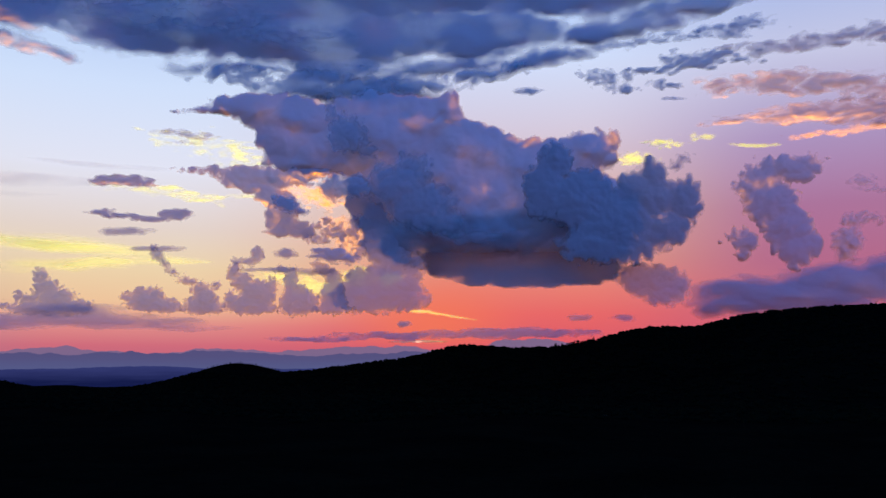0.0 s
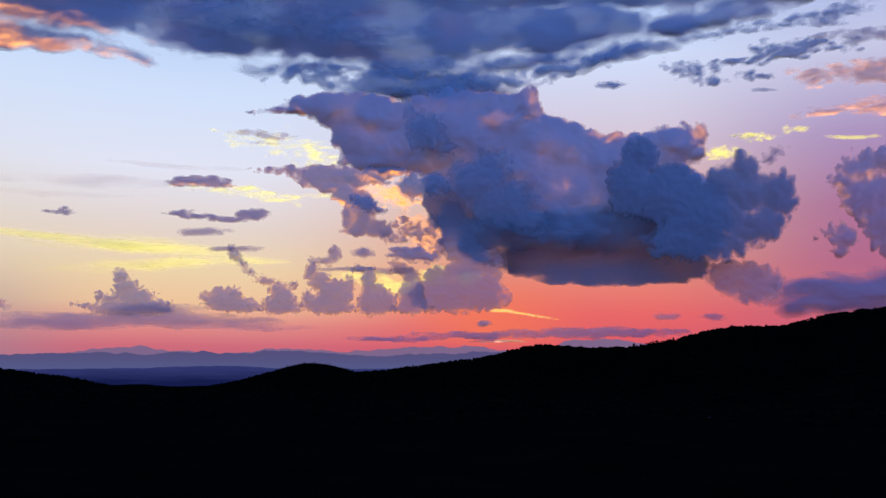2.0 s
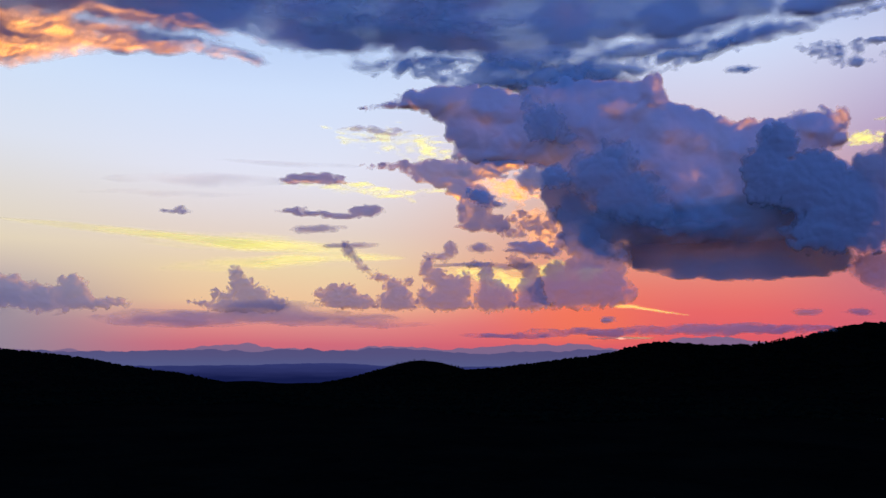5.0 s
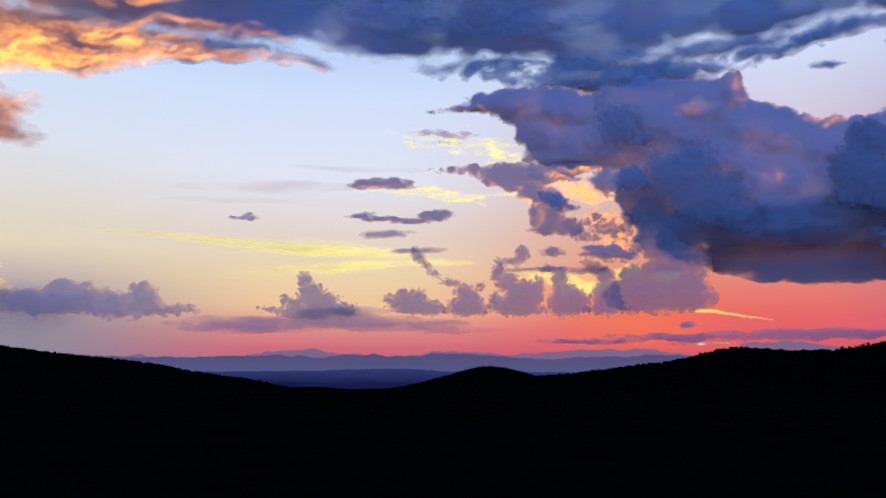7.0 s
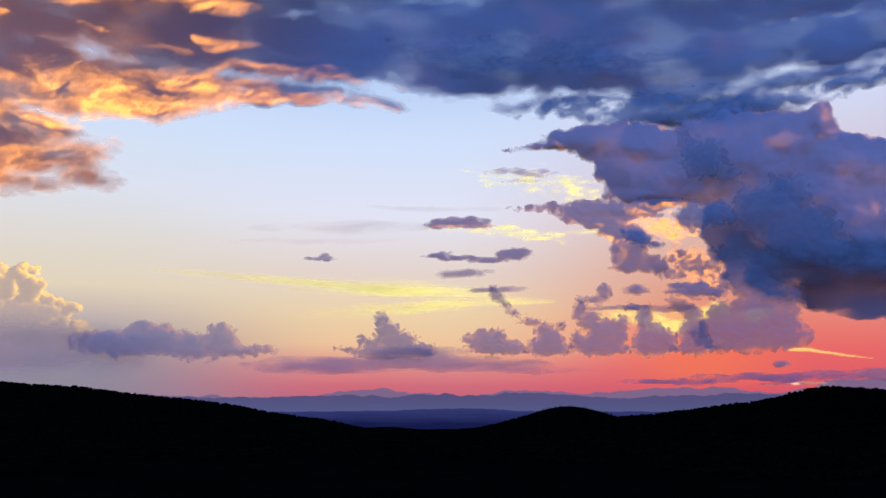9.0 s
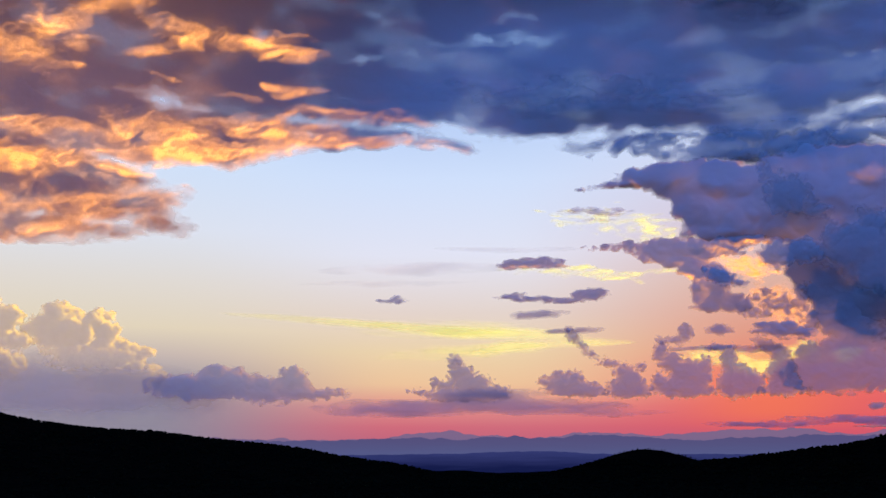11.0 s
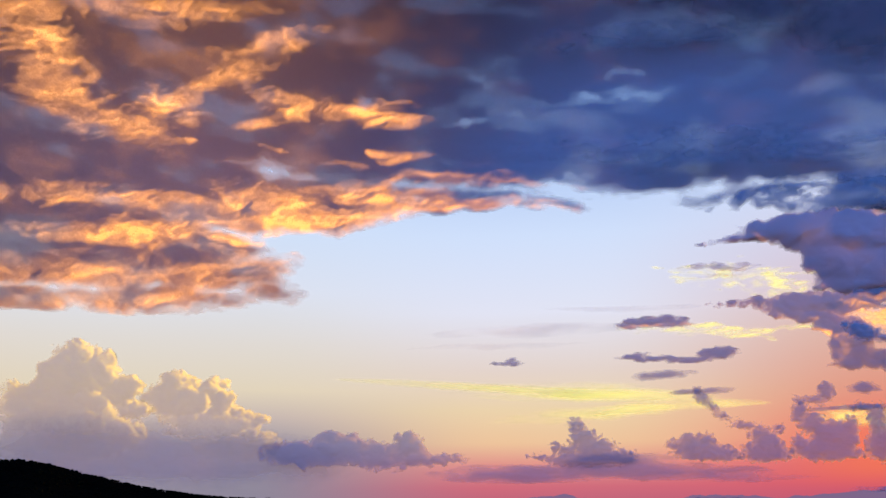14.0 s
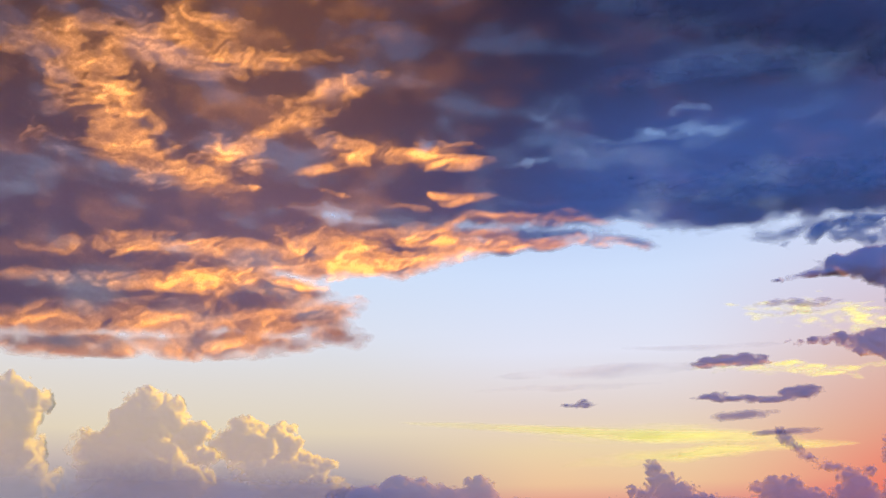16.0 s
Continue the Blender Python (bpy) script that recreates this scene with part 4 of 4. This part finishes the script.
cloud('small_cumulus', 'narrow mauve cumulus tower',
      [(9.93, 6.13, 0.69, 0.31, 0), (9.51, 5.3, 0.48, 0.97, 0), (9.39, 4.08, 0.82, 0.9, 0), (8.53, 4.12, 0.76, 0.83, 0), (8.88, 4.88, 0.34, 0.49, 0), (9.04, 3.7, 1.23, 0.31, 0)], group='row of small cumulus clouds', op=0.82, edge=0.16, amp=0.2, sc=2.0, th=40, rel=3, bm=0.93, glow=0.8, var=0.02, dep=.995, rim=(.3, .2))
cloud('small_cumulus', 'broad mauve cumulus with rounded heads',
      [(7.59, 6.22, 0.76, 0.42, 30), (6.89, 5.6, 0.59, 0.66, 20), (6.88, 4.62, 0.83, 0.98, 0), (6.81, 3.93, 0.9, 0.63, 0), (6.88, 3.72, 1.24, 0.35, 0)], group='row of small cumulus clouds', op=0.82, edge=0.16, amp=0.2, sc=2.0, th=40, rel=3, bm=0.93, glow=0.8, var=0.02, dep=.995, rim=(.3, .2))
cloud('small_cloud', 'thin diagonal scrap of mauve cloud',
      [(17.75, 7.26, 0.26, 0.27, 0), (17.51, 6.79, 0.43, 0.34, 30), (17.09, 6.32, 0.5, 0.27, 35), (16.65, 5.82, 0.46, 0.2, 30)], op=0.8, edge=0.2, amp=0.16, sc=2.0, th=25, rel=4, bm=0.94, var=0.012, glow=0.3)
cloud('small_cloud', 'pair of small mauve cloud puffs',
      [(11.59, 7, 0.45, 0.56, 0), (12.09, 6.58, 0.55, 0.31, 0), (12.81, 6.53, 0.41, 0.24, 0)], op=0.8, edge=0.2, amp=0.16, sc=2.0, th=25, rel=4, bm=0.94, var=0.012, glow=0.3)
cloud('small_cloud', 'dark mauve cloud bar below the storm cloud',
      [(6.93, 7.06, 1.25, 0.49, 4), (5.99, 6.89, 0.9, 0.38, 0), (7.9, 7.23, 0.42, 0.28, 0)], op=0.92, edge=0.22, amp=0.2, sc=1.4, st=0.7, th=35, rel=4, bm=0.965, var=0.012, glow=0.2, dep=0.97)
cloud('small_cloud', 'small slate-mauve cloud scrap',
      [(9.88, 7.15, 0.77, 0.31, -1)], op=0.85, edge=0.2, amp=0.12, sc=1.3, st=0.6, th=18, rel=4, bm=0.95, var=0.012, glow=0.2)
cloud('small_cloud', 'flat mauve streak behind the cumulus row',
      [(10.72, 6.08, 2.42, 0.17, -1), (7.94, 5.99, 1.4, 0.21, -1)], op=0.7, edge=0.2, amp=0.1, sc=1.3, st=0.4, th=14, rel=3, bm=0.95, var=0.012, glow=0.2)
cloud('small_cloud', 'slate-blue flat cloud scrap in the pale sky',
      [(16.57, 9.3, 1.06, 0.34, -3), (17.87, 8.93, 1.31, 0.2, -3), (19.66, 9.04, 1.15, 0.2, -3), (20.77, 9.21, 0.82, 0.17, -3)], op=0.88, edge=0.18, amp=0.13, sc=1.8, st=0.5, th=20, rel=4, bm=0.96, glow=0.2, var=0.01)
cloud('small_cloud', 'flat mauve lens of cloud',
      [(19.39, 8.12, 1.48, 0.27, -3)], op=0.75, edge=0.25, amp=0.11, sc=1.8, st=0.45, th=14, rel=3, bm=0.95, var=0.012, glow=0.1)
cloud('small_cloud', 'flat slate-mauve cloud with a bright lower edge',
      [(19.91, 11.13, 1.87, 0.33, -4), (18.61, 10.98, 0.78, 0.23, -4)], op=0.9, edge=0.18, amp=0.15, sc=1.8, st=0.4, th=18, rel=3, bm=0.95, var=0.012, glow=0.2, lit_folds=[(20.2, 10.9, 1.6, 0.06, -2, 0.4), (18.4, 10.7, 1.0, 0.06, 4, 0.4)])
cloud('small_cloud', 'thin grey-mauve cloud streak',
      [(17.64, 7.15, 1.63, 0.2, -2)], op=0.75, edge=0.2, amp=0.1, sc=1.3, st=0.4, th=12, rel=3, bm=0.95, var=0.012, glow=0.2)
cloud('small_cloud', 'tiny slate-blue cloud in the pale sky',
      [(27.39, 8.86, 0.8, 0.14, -2), (27.14, 9.04, 0.35, 0.2, -2)], op=0.8, edge=0.2, amp=0.11, sc=2.2, st=0.6, th=14, rel=3, bm=0.955, var=0.01, glow=0.0)
cloud('small_cloud', 'tiny mauve cloud above the setting sun',
      [(2.44, 2.82, 0.46, 0.21, 0)], op=0.9, edge=0.15, amp=0.08, sc=1.5, st=0.6, th=10, rel=3, bm=0.95, var=0.012, glow=0.2)
cloud('small_cloud', 'small mauve cloud scrap in the red sky',
      [(-8.58, 3.18, 0.83, 0.21, 0)], op=0.65, edge=0.2, amp=0.1, sc=1.4, st=0.5, th=10, rel=3, bm=0.95, var=0.012, glow=0.1)
cloud('small_cloud', 'small mauve cloud scrap in the red sky',
      [(-11.23, 3.12, 0.75, 0.21, 1)], op=0.65, edge=0.2, amp=0.1, sc=1.4, st=0.5, th=10, rel=3, bm=0.95, var=0.012, glow=0.1)
cloud('low_cloud', 'thin mauve cloud band around the setting sun',
      [(-4.1, 2.22, 5.98, 0.36, 0), (2.97, 2.08, 3.88, 0.28, 0), (7.87, 1.86, 3.13, 0.22, 0)], op=0.75, edge=0.3, amp=0.2, sc=1.3, st=0.4, th=12, rel=3, bm=0.95, var=0.012, glow=0.0)
cloud('cirrus_and_glow', 'bright yellow cirrus streak in the evening sky',
      [(28.64, 7.5, 7.7, 0.26, 3), (22.03, 7.05, 5.11, 0.4, 2)], op=0.8, edge=0.8, amp=0.05, sc=0.9, st=0.15, cv=0.0, th=8, rel=2, bm=0.0, glow=0.5)
cloud('cirrus_and_glow', 'faint yellow cirrus streak above the horizon',
      [(20.1, 6.26, 5.46, 0.3, -3)], op=0.5, edge=0.6, amp=0.25, sc=0.9, st=0.15, cv=0.5, th=8, rel=2, bm=0.0, glow=0.5)
cloud('cirrus_and_glow', 'bright cream cirrus behind the storm cloud',
      [(13.68, 13.45, 2.14, 0.55, 5), (15.74, 13.83, 2.37, 0.27, 2), (12.63, 12.71, 1.39, 0.34, -3)], op=0.9, edge=1.6, amp=0.8, sc=1.8, st=0.3, cv=0.95, dep=1.06, th=8, rel=2, bm=0.0, glow=0.5)
# added sheet: stands in for bright sky seen through the storm cloud's gap
cloud('cirrus_and_glow', 'added glow sheet for the yellow sky in the gap of the storm cloud',
      [(9.05, 11.06, 1.47, 0.76, 0), (7.29, 10.5, 1.47, 0.49, 0), (8.17, 10.9, 1.75, 0.63, 0)], op=0.95, edge=0.9, amp=0.6, sc=1.8, st=0.5, cv=0.75, dep=1.07, th=8, rel=2, bm=0.22, glow=0.3, var=0.3, vf=2)
# added sheet that gives the lower gap its orange glow
cloud('cirrus_and_glow', 'added orange glow sheet in the gap below the storm cloud',
      [(5.86, 8.03, 1.07, 1.27, -1), (6.58, 8.9, 1.28, 0.85, -1)], op=0.5, edge=0.7, amp=0.5, sc=1.4, dep=1.06, th=8, rel=2, bm=0.4, glow=0.3, var=0.4, shade_tilt=(0, 1, 1, 1))
cloud('cirrus_and_glow', 'pale gold ripples of thin cloud',
      [(15.95, 10.49, 3.69, 0.31, 2), (18.6, 10.78, 1.96, 0.23, 3), (13.59, 10.43, 2.05, 0.31, -2)], op=0.75, edge=1.0, amp=0.6, sc=1.8, st=0.25, cv=0.9, th=8, rel=2, bm=0.0, glow=0.5)
# added sheet: bright sky between the small clouds, put on the cloud field
cloud('cirrus_and_glow', 'yellow glow between the small cumulus clouds',
      [(7.92, 5.18, 1.75, 0.77, -1), (5.83, 5.73, 1.41, 0.56, -1), (3.35, 5.5, 0.71, 0.5, 0), (10.37, 5.67, 1.38, 0.49, -1)], op=0.6, edge=0.7, amp=0.3, sc=1.2, st=0.5, cv=0.6, dep=1.05, th=8, rel=2, bm=0.0, glow=0.5)
cloud('cirrus_and_glow', 'narrow gold cirrus streak by the setting sun',
      [(-0.21, 3.36, 1.95, 0.09, 9), (1.38, 3.6, 0.57, 0.1, 0)], op=0.4, edge=0.15, amp=0.06, sc=1.4, st=0.3, th=8, rel=2, bm=0.0, glow=0.5)
# added sheet for the red glow around the sun, no cloud of its own
cloud('cirrus_and_glow', 'red glow in the slit of cloud around the sun',
      [(1.55, 1.7, 1.94, 0.11, 0)], op=0.5, edge=0.15, amp=0.05, sc=1.2, st=0.3, dep=1.04, th=8, rel=2, bm=0.0, glow=0.5)
cloud('cirrus_veil', 'faint pink-grey veil of thin cloud in the pale sky',
      [(24.67, 10.82, 6.38, 0.33, -2), (27.79, 9.87, 4.68, 0.23, -3), (20.51, 11.96, 3.9, 0.2, -1)], op=0.22, edge=0.7, amp=0.3, sc=0.7, st=0.2, th=6, rel=2, bm=0.9, glow=0.0)
cloud('cirrus_and_glow', 'broad yellow cirrus sheet low in the evening sky',
      [(24.36, 7.2, 5.09, 0.52, 0), (23.39, 5.94, 4.54, 0.39, -6)], op=0.5, edge=1.3, amp=0.4, sc=1.2, st=0.15, cv=0.9, dep=1.03, th=8, rel=2, bm=0.0, glow=0.5)

# ---- the sun's last sliver ----
def setting_sun():
    bm = bmesh.new()
    bmesh.ops.create_icosphere(bm, subdivisions=3, radius=1.0)
    bmesh.ops.scale(bm, vec=(9.0, 9.0, 2.4), verts=bm.verts)
    mesh = bpy.data.meshes.new("setting_sun")
    bm.to_mesh(mesh)
    bm.free()
    m, k = material("sun_glow")
    glow = k.add("ShaderNodeEmission")
    glow.inputs[0].default_value, glow.inputs[1].default_value = (1.0, 0.42, 0.28, 1), 2.2
    k.link(glow.outputs[0], k.add("ShaderNodeOutputMaterial").inputs[0])
    mesh.materials.append(m)
    ob = tagged(new("setting_sun", mesh), "last red sliver of the setting sun in a slit of cloud", "sun", kind="structure")
    ob.location = (-56, 2125, 323)
    return ob


setting_sun()


# ---- trees ----
def part(name, bm, mat, parent, label=""):
    mesh = bpy.data.meshes.new(name)
    bm.to_mesh(mesh)
    bm.free()
    mesh.materials.append(mat)
    ob = tagged(new(name, mesh), label)
    ob.parent = parent
    return ob


def limb(bm, a, b, ra, rb, sides=5):
    a, b = Vector(a), Vector(b)
    m = Matrix.Translation((a + b) / 2) @ (b - a).to_track_quat("Z", "Y").to_matrix().to_4x4()
    bmesh.ops.create_cone(bm, cap_ends=True, segments=sides, radius1=ra, radius2=rb, depth=(b - a).length, matrix=m)


def tree(height, width, seed, pointed):
    rng = random.Random(seed)
    top = new("tree")
    top.empty_display_size = 0.5
    wood = bmesh.new()
    limb(wood, (0, 0, -1.5), (0.1, 0, height * 0.55), height * 0.035, height * 0.018)
    limb(wood, (0.1, 0, height * 0.55), (0, 0.1, height * 0.9), height * 0.018, height * 0.006)
    for _ in range(6):
        a, z = rng.uniform(0, 6.28), height * rng.uniform(0.25, 0.6)
        reach = width * rng.uniform(0.25, 0.45)
        limb(wood, (0, 0, z), (math.cos(a) * reach, math.sin(a) * reach, z + height * 0.2), height * 0.012, height * 0.004, 4)
    part("trunk", wood, BARK, top)
    leaves = bmesh.new()
    for _ in range(46):
        h = rng.uniform(0.22, 1.0)
        spread = width * 0.5 * ((1.05 - h) * 1.1 if pointed else math.sqrt(max(0.05, 1 - (2 * h - 1.15) ** 2)))
        a, q = rng.uniform(0, 6.28), spread * math.sqrt(rng.random())
        size = width * rng.uniform(0.09, 0.17)
        m = pose(math.cos(a) * q, math.sin(a) * q, h * height, rng.uniform(0, 360), rng.uniform(0, 360), 0) @ Matrix.Diagonal((size, size * rng.uniform(0.7, 1.2), size * rng.uniform(0.5, 0.9), 1))
        made = bmesh.ops.create_icosphere(leaves, subdivisions=1, radius=1.0, matrix=m)
        for v in made["verts"]:
            v.co += Vector((rng.uniform(-1, 1), rng.uniform(-1, 1), rng.uniform(-1, 1))) * size * 0.25
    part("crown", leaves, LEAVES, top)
    return top


def ground_height(x, y):
    return float(land(np.array([math.degrees(math.atan2(-x, y))]), np.array([math.hypot(x, y)]))[0])


def plant(seed_tree, bearing, distance, turned, scale):
    x, y = -math.sin(radians(bearing)) * distance, math.cos(radians(bearing)) * distance
    seed_tree.scale = (scale, scale, scale)
    return copy_thing(seed_tree, pose(x, y, ground_height(x, y) - 0.3, 0, 0, turned))


rng = random.Random(7)
kinds = [tagged(tree(8.0, 7.5, 1, False), "broad dark tree standing on the hill crest", "tree", group="trees on the crests"),
         tagged(tree(9.5, 6.0, 2, False), "tall dark tree standing on the hill crest", "tree", group="trees on the crests"),
         tagged(tree(10.0, 4.5, 3, True), "pointed dark conifer on the hill crest", "tree", group="trees on the crests"),
         tagged(tree(6.0, 7.0, 4, False), "low bushy dark tree on the hill crest", "tree", group="trees on the crests")]
for k, t in enumerate(kinds):
    t.location = pose(0, 0, 0).translation
spots = []
for bearing in np.arange(-27, 20, 0.34):
    spots.append((bearing + rng.uniform(-0.15, 0.15), crest_distance(np.array(bearing)) + rng.uniform(-25, 12), rng.uniform(0.35, 0.7)))
for bearing in np.arange(23, 56, 0.34):
    spots.append((bearing + rng.uniform(-0.15, 0.15), crest_distance(np.array(bearing)) + rng.uniform(-30, 12), rng.uniform(0.4, 0.75)))
for bearing in np.arange(-9.3, -6.9, 0.16):                    # the clump that stands up above the right ridge
    spots.append((bearing + rng.uniform(-0.05, 0.05), 2650 + rng.uniform(-15, 5), rng.uniform(0.95, 1.35)))
for bearing in np.arange(9.6, 15.6, 0.19):                     # trees on the round knoll
    spots.append((bearing + rng.uniform(-0.06, 0.06), KNOLL[1] + rng.uniform(-25, 10), rng.uniform(0.35, 0.65)))
for bearing, distance, size in spots:
    plant(rng.choice(kinds), float(bearing), float(distance), rng.uniform(0, 360), size)
for t, (bearing, distance) in zip(kinds, ((-3.0, 2640), (6.5, 2640), (30.0, 3480), (44.0, 3490))):
    t.scale = (0.9, 0.9, 0.9)
    x, y = -math.sin(radians(bearing)) * distance, math.cos(radians(bearing)) * distance
    t.location = (x, y, ground_height(x, y) - 0.3)


def shed():
    """A little farm shed on the near slope, its metal roof catching the last light."""
    top = tagged(new("shed"), "small shed with a pale metal roof on the dark slope", "shed")
    walls = bmesh.new()
    bmesh.ops.create_cube(walls, size=1.0, matrix=pose(0, 0, 1.1) @ Matrix.Diagonal((7.0, 4.0, 3.2, 1)))
    part("walls", walls, BARK, top)
    for side in (-1, 1):
        slope = bmesh.new()
        bmesh.ops.create_cube(slope, size=1.0, matrix=pose(0, side * 1.15, 3.3, -side * 28, 0, 0) @ Matrix.Diagonal((7.8, 2.7, 0.08, 1)))
        for rib in range(-6, 7):
            bmesh.ops.create_cube(slope, size=1.0, matrix=pose(rib * 0.6, side * 1.15, 3.36, -side * 28, 0, 0) @ Matrix.Diagonal((0.06, 2.7, 0.1, 1)))
        part("roof_slope", slope, TIN, top, "pale ribbed metal sheet")
    ridge = bmesh.new()
    bmesh.ops.create_cube(ridge, size=1.0, matrix=pose(0, 0, 3.98) @ Matrix.Diagonal((7.8, 0.35, 0.12, 1)))
    part("ridge_cap", ridge, TIN, top)
    door = bmesh.new()
    bmesh.ops.create_cube(door, size=1.0, matrix=pose(1.2, -2.03, 0.9) @ Matrix.Diagonal((1.1, 0.06, 2.1, 1)))
    part("door", door, BARK, top)
    top.matrix_world = pose(215, 1235, ground_height(215, 1235) + 0.4, 0, 0, 12)


shed()


def forest():
    """The closed canopy that covers the slopes: rounded crowns, too many to count."""
    ico = bmesh.new()
    bmesh.ops.create_icosphere(ico, subdivisions=1, radius=1.0)
    base = np.array([v.co[:] for v in ico.verts])
    tris = np.array([[v.index for v in f.verts] for f in ico.faces])
    ico.free()
    r = np.random.RandomState(5)
    count = 16000
    phi = r.uniform(-30, 60, count)
    f = 1 - r.rand(count) ** 2.0 * 0.55
    d = crest_distance(phi) * f + r.uniform(-6, 6, count)
    z = land(phi, d)
    size = r.uniform(3.0, 6.5, count)
    centre = np.stack([-np.sin(np.radians(phi)) * d, np.cos(np.radians(phi)) * d, z + size * 0.25], -1)
    lump = base[None] * (1 + 0.35 * r.uniform(-1, 1, (count, len(base), 1)))
    lump = lump * np.stack([size * r.uniform(0.8, 1.3, count), size * r.uniform(0.8, 1.3, count), size * r.uniform(0.5, 0.8, count)], -1)[:, None]
    pts = (centre[:, None] + lump).reshape(-1, 3)
    faces = (tris[None] + (np.arange(count) * len(base))[:, None, None]).reshape(-1, 3)
    mesh = grid_mesh("forest", pts, faces)
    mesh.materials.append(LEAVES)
    return tagged(new("forest", mesh), "dense dark forest canopy covering the hill slopes", "forest", kind="stuff")


forest()
